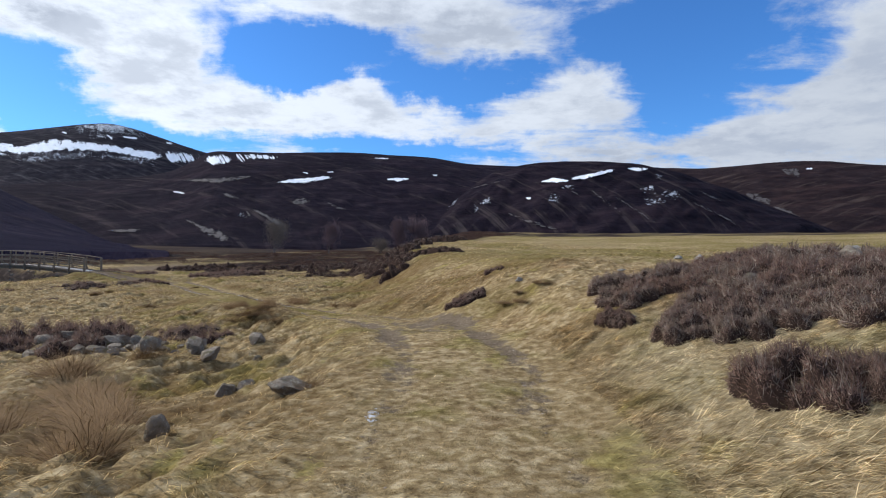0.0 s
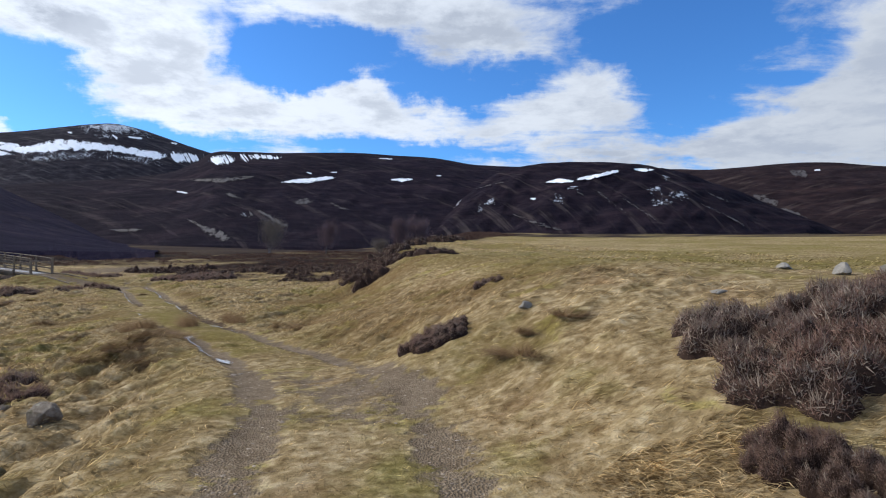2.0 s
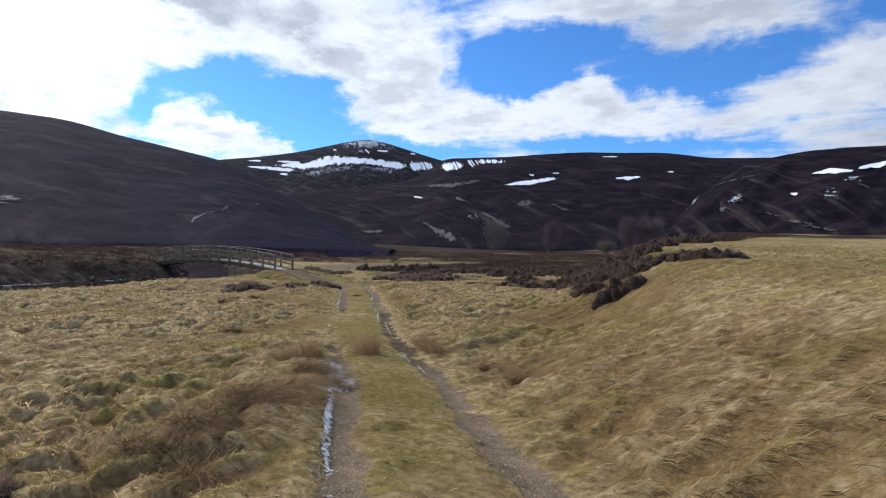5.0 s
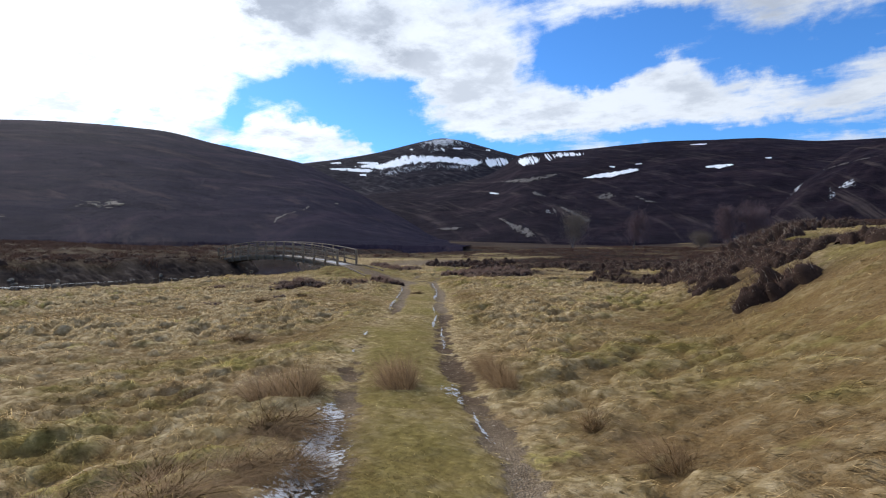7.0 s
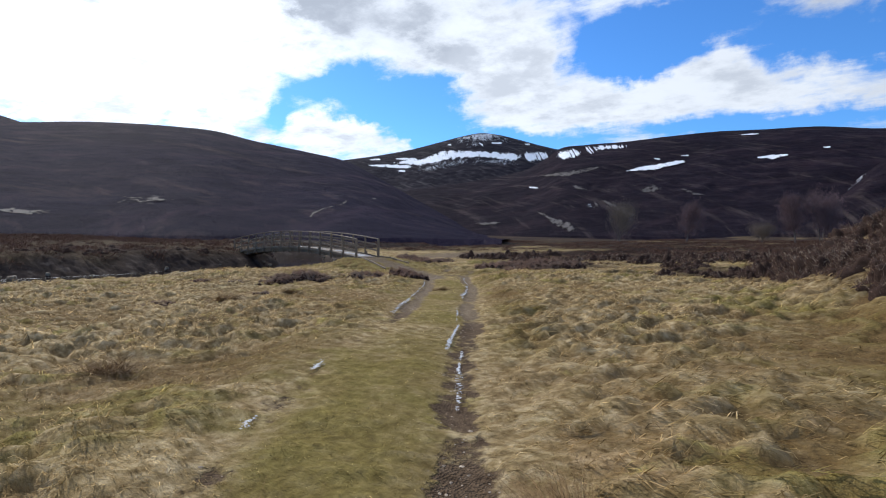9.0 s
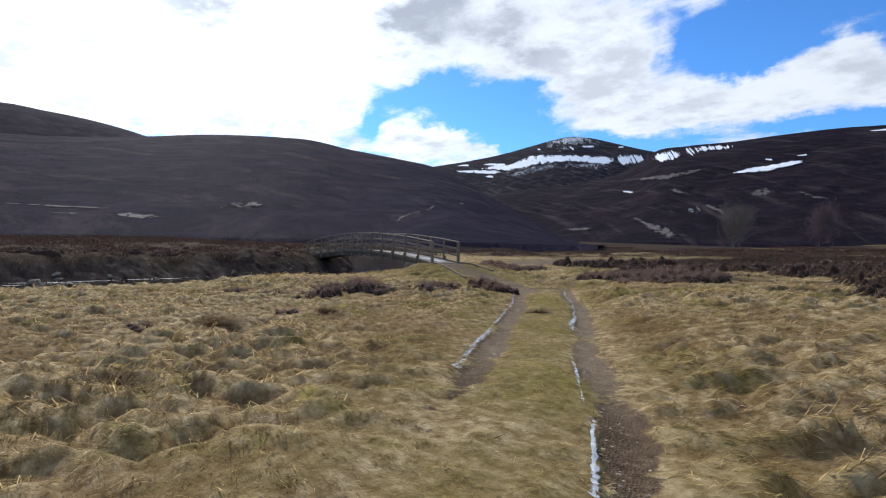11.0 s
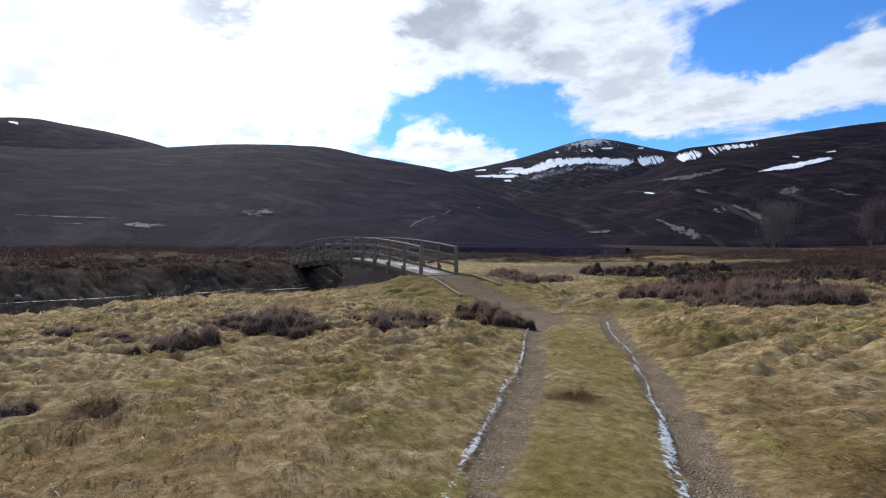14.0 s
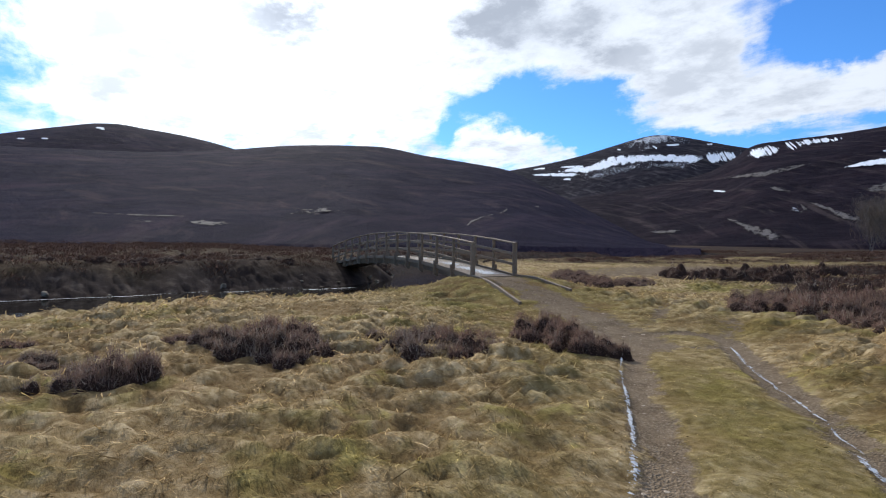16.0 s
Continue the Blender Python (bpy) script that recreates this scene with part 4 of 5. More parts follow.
RUNS["left_hill"] = [((76.5, 1.78, 0.06), (75.6, 1.72, 0.20), (74.4, 1.66, 0.22), (73.0, 1.68, 0.14)), ((50.5, 1.6, 0.10), (50.2, 2.2, 0.10), (49.2, 2.7, 0.06), (48.2, 2.98, 0.04)), ((47.6, 3.1, 0.05), (47.3, 3.3, 0.10), (46.98, 3.6, 0.08)), ((81.2, 1.7, 0.03), (79.4, 1.7, 0.09)), ((85, 2.4, 0.03), (81, 2.3, 0.05), (77, 2.3, 0.03)), ((44.5, 3.9, 0.03), (44.0, 3.9, 0.08))]
for key, rows in DRIFTS.items():
    for k, row in enumerate(rows):
        drift(HILL_OB[key], HILLS[key], row, 10 + 3 * k, ragged=0.75, fill=0.0, stripes=0.08)
for key, rows in STRIPED.items():
    for k, row in enumerate(rows):
        drift(HILL_OB[key], HILLS[key], row, 40 + 3 * k, stripes=1.15, ragged=0.7, fill=-0.26)
for key, rows in RUNS.items():
    for k, row in enumerate(rows):
        drift(HILL_OB[key], HILLS[key], row, 130 + 3 * k, mat="scree", name="scree_run", ragged=1.2 if key == "hump" else 0.9, fill=-0.62 if key == "hump" else -0.3, lift=0.25 if key == "left_hill" else 0.8)
for key, rows in THIN_SNOW.items():
    for k, row in enumerate(rows):
        snow_patch(HILL_OB[key], HILLS[key], *row[:4], seed=70 + 3 * k, ragged=0.6, fill=-0.7 + 0.35 * (len(row) > 4), mat="thin_snow", name="thin_snow_patch")
snow_patch(HILL_OB["left_hill"], HILLS["left_hill"], 65.5, 3.0, 3.0, 0.5, seed=90, ragged=0.6, fill=-0.6, mat="scree", name="scree_run", lift=0.6)


# ---- footbridge ----
def part(name, bm, mat, parent, label=""):
    """Link a bmesh as one mesh object under a thing or a part."""
    me = bpy.data.meshes.new(name)
    bm.to_mesh(me)
    bm.free()
    me.materials.append(MAT[mat])
    ob = new(name, me)
    ob.parent = parent
    return tagged(ob, label)


def beam_bm(a, b, width, depth, bevel=0.008, up=(0, 0, 1)):
    """A timber with worn edges from a to b."""
    a, b = Vector(a), Vector(b)
    way = (b - a).normalized()
    across = way.cross(Vector(up))
    across = across.normalized() if across.length > 1e-3 else Vector((1, 0, 0))
    over = across.cross(way).normalized()
    bm = bmesh.new()
    ring = [[bm.verts.new(p + across * sx * width / 2 + over * sz * depth / 2) for sx, sz in ((-1, -1), (1, -1), (1, 1), (-1, 1))] for p in (a, b)]
    for k in range(4):
        bm.faces.new((ring[0][k], ring[0][(k + 1) % 4], ring[1][(k + 1) % 4], ring[1][k]))
    bm.faces.new(ring[0][::-1])
    bm.faces.new(ring[1])
    bmesh.ops.recalc_face_normals(bm, faces=bm.faces)
    if bevel:
        bmesh.ops.bevel(bm, geom=bm.edges[:], offset=bevel, segments=1, affect="EDGES")
    return bm


BRIDGE_A, BRIDGE_B = Vector((-30.45, 44.70, 0)), Vector((-49.2, 47.6, 0))
BRIDGE_LONG = (BRIDGE_B - BRIDGE_A).length
BRIDGE_WAY = (BRIDGE_B - BRIDGE_A).normalized()
BRIDGE_SIDE = Vector((-BRIDGE_WAY.y, BRIDGE_WAY.x, 0))


def deck_z(s):
    """Height of the walking surface along the bridge: a shallow arch that falls to the far end."""
    q = s / BRIDGE_LONG
    return -0.46 - 0.22 * q + 4 * 0.62 * q * (1 - q)


def on_bridge(s, side, up):
    p = BRIDGE_A + BRIDGE_WAY * s + BRIDGE_SIDE * side
    return Vector((p.x, p.y, deck_z(s) + up))


def build_bridge():
    bridge = tagged(new("footbridge"), "arched weathered timber footbridge with post-and-rail sides over the stream", "bridge")
    bays = 13
    step = BRIDGE_LONG / bays
    half = 0.88
    for side in (-half, half):
        out = 0.07 if side > 0 else -0.07
        for k in range(bays + 1):
            s = k * step
            stout = k in (0, bays)
            wide = 0.135 if stout else 0.095
            part("post", beam_bm(on_bridge(s, side, -0.42 if not stout else -0.75), on_bridge(s, side, 1.16 if not stout else 1.20), wide, wide, 0.010, BRIDGE_WAY), "wood", bridge)
            if 0 < k < bays:
                part("stub", beam_bm(on_bridge(s, side + out * 1.15, -0.36), on_bridge(s, side + out * 1.15, 0.20), 0.13, 0.06, 0.008, BRIDGE_WAY), "wood", bridge)
        for k in range(bays):
            a, b = k * step, (k + 1) * step
            part("handrail", beam_bm(on_bridge(a, side, 1.185), on_bridge(b + 0.03, side, 1.187), 0.145, 0.05), "wood", bridge)
            for up in (0.80, 0.42):
                part("rail", beam_bm(on_bridge(a, side - out * 0.95, up), on_bridge(b, side - out * 0.95, up), 0.045, 0.10), "wood", bridge)
            part("edge_board", beam_bm(on_bridge(a, side + out * 0.55, -0.03), on_bridge(b, side + out * 0.55, -0.03), 0.05, 0.15), "wood", bridge)
    for side in (-0.62, 0.0, 0.62):
        for k in range(bays):
            a, b = k * step, (k + 1) * step
            part("girder", beam_bm(on_bridge(a, side, -0.20), on_bridge(b, side, -0.20), 0.16, 0.28), "wood", bridge)
    # deck boards
    count = 120
    board = beam_bm((0, -0.80, 0), (0, 0.80, 0), BRIDGE_LONG / count - 0.012, 0.045, 0.006)
    me = bpy.data.meshes.new("plank")
    board.to_mesh(me)
    board.free()
    me.materials.append(MAT["wood"])
    for k in range(count):
        s = (k + 0.5) * BRIDGE_LONG / count
        rise = math.atan2(deck_z(s + 0.1) - deck_z(s - 0.1), 0.2)
        ob = new("plank", me)
        ob.parent = bridge
        p = on_bridge(s, 0, -0.03)
        ob.matrix_local = Matrix.Translation(p) @ Matrix.Rotation(math.atan2(BRIDGE_WAY.y, BRIDGE_WAY.x), 4, "Z") @ Matrix.Rotation(-rise, 4, "Y")
    # abutments: timber cribs with stones
    for s, low in ((0.35, -1.9), (BRIDGE_LONG - 0.35, -2.3)):
        for j in range(5):
            up = -0.42 - 0.2 * j
            part("crib_log", beam_bm(on_bridge(s + 0.05 * j, -0.95, up), on_bridge(s + 0.05 * j, 0.95, up), 0.2, 0.19, 0.03), "wood", bridge)
    # boards along both edges of the path
    for side, (ex, ey) in ((half, (-26.55, 42.3)), (-half, (-27.1, 44.95))):
        a = on_bridge(0.0, side, 0)
        for k in range(5):
            p, q = ((a.x + (ex - a.x) * t, a.y + (ey - a.y) * t) for t in (k / 5, (k + 1) / 5))
            part("path_edging", beam_bm((*p, z_at(*p) + 0.02), (*q, z_at(*q) + 0.02), 0.08, 0.12), "wood", bridge)
    # frost on the shaded boards
    n = 60
    s, w = np.meshgrid(np.linspace(0.3, BRIDGE_LONG * 0.72, n), np.linspace(-0.74, 0.74, 14))
    keep = rough(s / 0.9, w / 0.5, 4, 91) + 0.9 * (1 - np.abs(w) / 0.8) - 0.35
    pts = np.array([on_bridge(float(a), float(b), 0.004 + 0.012 * max(0.0, float(k))) for a, b, k in zip(s.ravel(), w.ravel(), keep.ravel())])
    faces = grid_faces(n, 14)[(keep[:-1, :-1] + keep[1:, 1:]).ravel() > -0.8]
    used, back = np.unique(faces, return_inverse=True)
    ob = new("frost_cover", raw_mesh("frost", pts[used], back.reshape(-1, 4), MAT["frost"]))
    attribute(ob.data, "field", keep.ravel()[used] - 0.35)
    ob.parent = bridge
    tagged(ob, "thin grey-white frost on the boards")


build_bridge()


# ---- trees ----
def tube(bm, pts, radii, sides=6):
    rings = []
    for k, (p, r) in enumerate(zip(pts, radii)):
        way = (pts[min(k + 1, len(pts) - 1)] - pts[max(k - 1, 0)]).normalized()
        u = way.orthogonal().normalized()
        v = way.cross(u)
        rings.append([bm.verts.new(p + (u * math.cos(t) + v * math.sin(t)) * r) for t in (2 * math.pi * j / sides for j in range(sides))])
    for a, b in zip(rings, rings[1:]):
        for j in range(sides):
            bm.faces.new((a[j], a[(j + 1) % sides], b[(j + 1) % sides], b[j]))
    bm.faces.new(rings[-1])


def slivers(tips, ways, lengths, widths, rng, out=None):
    """Thin bent blades: one quad and one point each, as arrays of places and triangles; out: the side that they show."""
    n = len(tips)
    across = np.cross(ways, rng.normal(size=(n, 3)) if out is None else out + rng.normal(size=(n, 3)) * 0.15)
    across /= np.linalg.norm(across, axis=1, keepdims=True) + 1e-9
    if out is not None:
        across *= np.where((np.cross(across, ways) * out).sum(1) < 0, -1.0, 1.0)[:, None]
    w = widths[:, None] * across * 0.5
    bend = rng.normal(size=(n, 3)) * lengths[:, None] * 0.08
    mid, end = tips + ways * lengths[:, None] * 0.55 + bend, tips + ways * lengths[:, None]
    v = np.stack([tips - w, tips + w, mid + w * 0.7, mid - w * 0.7, end], 1).reshape(-1, 3)
    b = (np.arange(n) * 5)[:, None]
    f = np.concatenate([b + [0, 1, 2], b + [0, 2, 3], b + [3, 2, 4]], 0)
    return v, f


def build_tree(x, y, tall, spread, stems, twig, seed, label, category="tree", droop=0.0):
    rng = np.random.default_rng(seed)
    base = z_at(x, y)
    tree = tagged(new("bare_tree" if tall > 5 else "bare_shrub"), label, category)
    tree.matrix_world = Matrix.Translation((x, y, base - 0.1))
    bm = bmesh.new()
    joints = []
    for k in range(stems):
        lean = rng.uniform(0, 2 * math.pi)
        out = spread * (0.12 + 0.25 * rng.random()) if stems > 1 else 0.3
        foot = Vector((math.cos(lean) * 0.25 * (stems > 1), math.sin(lean) * 0.25 * (stems > 1), 0))
        pts, top = [], tall * rng.uniform(0.75, 0.98)
        for j in range(8):
            q = j / 7
            pts.append(foot + Vector((math.cos(lean) * out * q**1.4, math.sin(lean) * out * q**1.4, top * q)) + Vector(rng.normal(size=3)) * 0.07 * tall / 8)
        r0 = 0.016 * tall / math.sqrt(stems) + 0.02
        tube(bm, pts, [r0 * (1 - 0.88 * j / 7) for j in range(8)])
        joints += [(p, j / 7, r0) for j, p in enumerate(pts) if j >= 2]
    part("trunk", bm, "bark", tree)
    bm = bmesh.new()
    starts = []
    for _ in range(34):
        p, q, r0 = joints[rng.integers(len(joints))]
        a = rng.uniform(0, 2 * math.pi)
        long = spread * 0.5 * (1.15 - 0.75 * q) * rng.uniform(0.6, 1.1)
        way = Vector((math.cos(a), math.sin(a), rng.uniform(0.5, 1.2) - droop)).normalized()
        pts = [p + way * long * t + Vector((0, 0, 0.18 * long * t * t)) + Vector(rng.normal(size=3)) * 0.03 * long for t in (0, 0.3, 0.65, 1.0)]
        tube(bm, pts, [r0 * 0.4 * (1 - 0.7 * q), r0 * 0.28, r0 * 0.18, r0 * 0.06], 4)
        starts += [(pts[j], way) for j in (1, 2, 3)]
    part("limbs", bm, "bark", tree)
    n = 5000
    pick = rng.integers(len(starts), size=n)
    tips = np.array([starts[i][0] for i in pick]) + rng.normal(size=(n, 3)) * spread * 0.10
    ways = np.array([starts[i][1] for i in pick]) * 0.7 + rng.normal(size=(n, 3)) * 0.55 + [0, 0, 0.45 - droop]
    ways /= np.linalg.norm(ways, axis=1, keepdims=True)
    v, f = slivers(tips, ways, rng.uniform(0.5, 1.3, n) * tall / 9, rng.uniform(0.020, 0.050, n), rng)
    ob = new("crown", raw_mesh("crown", v, f, MAT[twig], False))
    ob.parent = tree
    tagged(ob, "fine leafless twigs")


build_tree(-47.5, 142, 7.4, 7.6, 4, "twig_grey", 3, "bare grey-brown willow with a rounded twiggy crown")
build_tree(-33.9, 146, 7.6, 6.4, 2, "twig_red", 4, "bare purple-brown birch leaning on the valley floor")
build_tree(-19.8, 149, 3.4, 5.0, 6, "twig_grey", 5, "low bare grey shrub on the valley floor", "shrub")
build_tree(-13.6, 149, 10.2, 5.6, 2, "twig_red", 6, "tall bare purple birch in a small group", droop=0.15)
build_tree(-9.6, 151, 9.6, 6.4, 3, "twig_red", 7, "tall bare purple birch with several stems", droop=0.1)
build_tree(-7.4, 148, 8.2, 5.0, 2, "twig_red", 8, "slender bare purple birch beside taller ones", droop=0.1)


# ---- heather, rushes and stones ----
def spikes(root, way, length, width, rng, out):
    """One pointed triangle each, turned to the side that it shows."""
    n = len(root)
    across = np.cross(way, out + rng.normal(size=(n, 3)) * 0.3)
    across /= np.linalg.norm(across, axis=1, keepdims=True) + 1e-9
    across *= np.where((np.cross(across, way) * out).sum(1) < 0, -1.0, 1.0)[:, None]
    w = across * width[:, None] * 0.5
    return np.stack([root - w, root + w, root + way * length[:, None]], 1).reshape(-1, 3), np.arange(3 * n).reshape(-1, 3)


def lobes_of(seed, tall):
    """The lumps that a heather bush is made of: centre, radius, height."""
    rng = np.random.default_rng(900 + seed)
    a, r = rng.uniform(0, 2 * math.pi, 24), 0.95 * np.sqrt(rng.random(24))
    return np.stack([np.cos(a) * r, np.sin(a) * r, rng.uniform(0.16, 0.34, 24), tall * rng.uniform(0.35, 1.2, 24) * (1 - 0.5 * r**2)], 1)


def clump_mesh(seed, sprigs, tall=0.55, size=1.0, shape=0):
    """Heather: sprigs fanning out of several uneven lumps, one unit in radius altogether."""
    rng = np.random.default_rng(seed)
    lobes = lobes_of(shape, tall)
    share = lobes[:, 2]**2
    cx, cy, rad, high = lobes[rng.choice(len(lobes), sprigs, p=share / share.sum())].T
    a, up = rng.uniform(0, 2 * math.pi, sprigs), rng.random(sprigs)**0.9
    flat = np.sqrt(1 - up**2)
    way = np.stack([np.cos(a) * flat, np.sin(a) * flat, up], 1)
    deep = 1 - 0.6 * rng.random(sprigs)**1.6
    root = np.stack([cx + way[:, 0] * rad * deep, cy + way[:, 1] * rad * deep, high * (0.02 + 0.85 * up * deep)], 1)
    out = way + [0, 0, 0.25] + rng.normal(size=(sprigs, 3)) * 0.5
    out /= np.linalg.norm(out, axis=1, keepdims=True)
    way = way * 0.8 + [0, 0, 0.15] + rng.normal(size=(sprigs, 3)) * 0.75
    way /= np.linalg.norm(way, axis=1, keepdims=True)
    v, f = spikes(root, way, (0.03 + 0.13 * rng.random(sprigs)**2.2) * size, rng.uniform(0.007, 0.015, sprigs) * size, rng, out)
    return v, f, np.repeat(out, 3, axis=0)


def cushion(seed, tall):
    """A twiggy sheet inside a bush, below its sprigs; its dark colour is painted inner shade."""
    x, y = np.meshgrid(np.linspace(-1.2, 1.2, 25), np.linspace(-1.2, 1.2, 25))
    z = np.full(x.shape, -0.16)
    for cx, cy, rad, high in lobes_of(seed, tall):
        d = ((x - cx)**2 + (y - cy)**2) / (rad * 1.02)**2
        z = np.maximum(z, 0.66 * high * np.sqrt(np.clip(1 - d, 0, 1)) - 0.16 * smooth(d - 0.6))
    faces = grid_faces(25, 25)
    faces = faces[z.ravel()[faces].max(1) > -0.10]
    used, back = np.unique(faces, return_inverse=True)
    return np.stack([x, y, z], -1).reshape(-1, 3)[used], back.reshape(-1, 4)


def heather_kind(seed, sprigs, stems, words, look_of="heather"):
    """One heather bush at the origin, with its parts; copies share the meshes."""
    bush = tagged(new("heather_clump"), words, "heather")
    litter_shade = new("cushion", raw_mesh("cushion", *cushion(seed, 0.5), MAT["heather_core"]))
    v, f, out = clump_mesh(seed, sprigs, 0.5, 1.0, seed)
    v2, f2, out2 = clump_mesh(seed + 50, stems, 0.5, 1.35, seed)
    me = raw_mesh("foliage", np.concatenate([v, v2]), np.concatenate([f, f2 + len(v)]), MAT[look_of])
    face_up(me, np.concatenate([out, out2]))
    me.materials.append(MAT["heather_grey"])
    me.polygons.foreach_set("material_index", np.repeat([0, 1], [len(f), len(f2)]).astype(np.int32))
    litter_shade.parent = new("foliage", me).parent = bush
    return bush


HEATHER = [heather_kind(1, 19000, 700, "dark brown winter heather clump among the grass"), heather_kind(2, 17000, 2000, "brown heather clump with bare grey stems"), heather_kind(5, 11000, 5000, "straggly half-dead grey heather clump")]
SMALL_HEATHER = [heather_kind(11, 3600, 300, "dark brown heather clump on the open moor", "heather_far"), heather_kind(12, 3200, 600, "brown heather clump with grey stems on the moor", "heather_far")]
used_kinds = set()


def heather(x, y, radius, tall=1.0, kind=0, turn=None, group="", pool=HEATHER):
    turn = random.uniform(0, 360) if turn is None else turn
    gx, gy = (float(land(x + 0.4, y) - land(x - 0.4, y)) / 0.8, float(land(x, y + 0.4) - land(x, y - 0.4)) / 0.8)
    slope = Vector((-gx, -gy, 1)).normalized().to_track_quat("Z", "Y").to_matrix().to_4x4()
    m = Matrix.Translation((x, y, float(land(x, y)) + 0.04)) @ slope @ Matrix.Rotation(radians(turn), 4, "Z")
    first = pool[kind]
    if first.name in used_kinds:
        ob = copy_thing(first, m)
    else:
        used_kinds.add(first.name)
        first.matrix_basis = m
        ob = first
    ob.scale = (radius, radius * random.uniform(0.85, 1.15), (1.5 if tall > 0.35 else 1.18) * tall * (0.55 + 0.45 * radius))
    if group:
        tagged(ob, group=group)
    return ob


# bank of old heather beside the track
for row in ((3.25, 4.45, 0.5, 0.85, 1), (3.6, 4.3, 0.36, 0.7, 1), (3.75, 4.1, 0.3, 0.7, 0)):
    heather(*row, group="heather bank beside the track")
random.seed(5)
bank_spots = []
for k in range(2600):
    x, y = random.uniform(2.9, 10.2), random.uniform(5.3, 12.6)
    front = np.interp(y, [5.3, 5.7, 6.2, 6.6, 7.3, 7.7, 8.1, 8.6, 8.9, 9.6, 10.4, 10.8, 12.4], [5.4, 4.9, 3.9, 3.15, 3.25, 3.9, 4.0, 4.5, 2.95, 3.2, 3.4, 6.0, 7.2])
    low, high = np.interp(x, [3, 4, 5, 6, 7, 8, 10], [6.5, 6.1, 5.7, 6.3, 6.9, 7.6, 9.5]), np.interp(x, [3, 4, 5, 6, 7, 8, 10], [10.6, 10.3, 10.4, 10.6, 12.0, 12.3, 12.6])
    if x > front and low < y < high and all((x - p)**2 + (y - q)**2 > (0.40 + 0.07 * (x - 3))**2 for p, q in bank_spots):
        bank_spots.append((x, y))
        heather(x, y, (0.40 + 0.085 * (x - 3)) * random.uniform(0.8, 1.2), random.uniform(0.5, 0.8), random.choice((0, 1, 1, 2, 2)), group="heather bank beside the track")
for row in ((0.25, 12.9, 0.24, 0.42, 0), (0.5, 13.05, 0.27, 0.45, 0), (0.75, 12.6, 0.26, 0.42, 1), (0.45, 12.65, 0.24, 0.36, 0), (0.85, 13.0, 0.22, 0.36, 1), (1.45, 16.9, 0.2, 0.45, 1), (1.75, 16.9, 0.16, 0.45, 0), (1.55, 17.2, 0.16, 0.36, 2)):
    heather(*row)
for row in ((-10.6, 13.6, 0.9, 1.3, 0), (-9.2, 14.0, 0.85, 1.3, 0), (-8.6, 12.0, 0.72, 1.3, 0), (-6.6, 13.4, 0.7, 0.9, 1), (-5.9, 13.0, 0.55, 0.7, 0), (-11.9, 12.6, 0.9, 1.2, 0), (-10.4, 12.6, 0.55, 1.0, 0), (-7.4, 13.6, 0.5, 0.8, 0)):
    heather(*row, group="heather in the stony hollow")
for row in ((-22.6, 39.2, 0.62, 1.0, 0), (-21.85, 38.9, 0.5, 0.75, 1), (-21.4, 39.1, 0.4, 0.6, 1), (-22.35, 37.2, 0.55, 0.85, 1), (-22.7, 36.6, 0.6, 0.8, 2), (-23.2, 37.0, 0.5, 0.7, 1), (-23.9, 36.6, 0.32, 0.5, 2),
            (-23.5, 34.9, 0.55, 0.75, 1), (-24.0, 34.5, 0.6, 0.9, 2), (-24.4, 34.9, 0.62, 0.95, 1), (-24.9, 34.3, 0.5, 0.7, 2), (-23.15, 32.75, 0.5, 1.0, 1), (-23.4, 32.3, 0.42, 0.6, 2),
            (-24.9, 31.9, 0.4, 0.45, 2), (-25.4, 33.8, 0.35, 0.45, 1), (-26.6, 31.4, 0.4, 0.5, 1), (-20.6, 30.2, 0.3, 0.4, 2), (-20.8, 27.1, 0.4, 0.4, 1)):
    heather(*row, group="heather row on the stream flat")
for row in ((-31.2, 49.2, 0.8, 0.9, 0), (-32.4, 50.4, 0.9, 0.9, 1), (-30.2, 50.0, 0.8, 0.8, 0), (-33.4, 51.8, 0.9, 1.0, 0), (-31.4, 51.6, 0.9, 0.8, 1), (-29.4, 51.2, 0.7, 0.7, 0), (-34.4, 53.4, 0.9, 0.9, 0), (-30.0, 52.6, 0.8, 0.7, 1), (-22.1, 46.3, 0.75, 0.9, 0), (-21.5, 47.9, 0.8, 0.9, 1), (-20.5, 45.8, 0.8, 1.0, 1), (-19.9, 46.4, 0.9, 1.1, 0), (-19.2, 44.8, 0.7, 0.9, 1), (-23.2, 48.4, 0.8, 0.9, 0), (-21.0, 49.2, 0.9, 1.1, 0), (-18.4, 45.6, 0.9, 1.0, 0), (-19.0, 47.8, 1.0, 1.2, 1), (-20.2, 50.6, 1.0, 1.2, 0), (-17.2, 46.6, 0.9, 1.1, 1)):
    heather(*row, group="heather moor beyond the flat")
random.seed(31)
for (ax, ay), (bx, by), count in (((-6.4, 38.0), (-5.0, 35.3), 12), ((-5.0, 35.3), (-3.0, 32.6), 16), ((-1.9, 32.8), (-0.6, 30.4), 9)):
    for k in range(count):
        q, back = random.random(), 2.2 * random.random()
        heather(ax + (bx - ax) * q + 0.75 * back, ay + (by - ay) * q + 0.5 * back, random.uniform(0.45, 0.75), random.uniform(0.55, 0.9), random.choice((0, 1, 0)), group="heather on the edge of the bank", pool=SMALL_HEATHER)
random.seed(7)
moor_spots, tries = [], 0
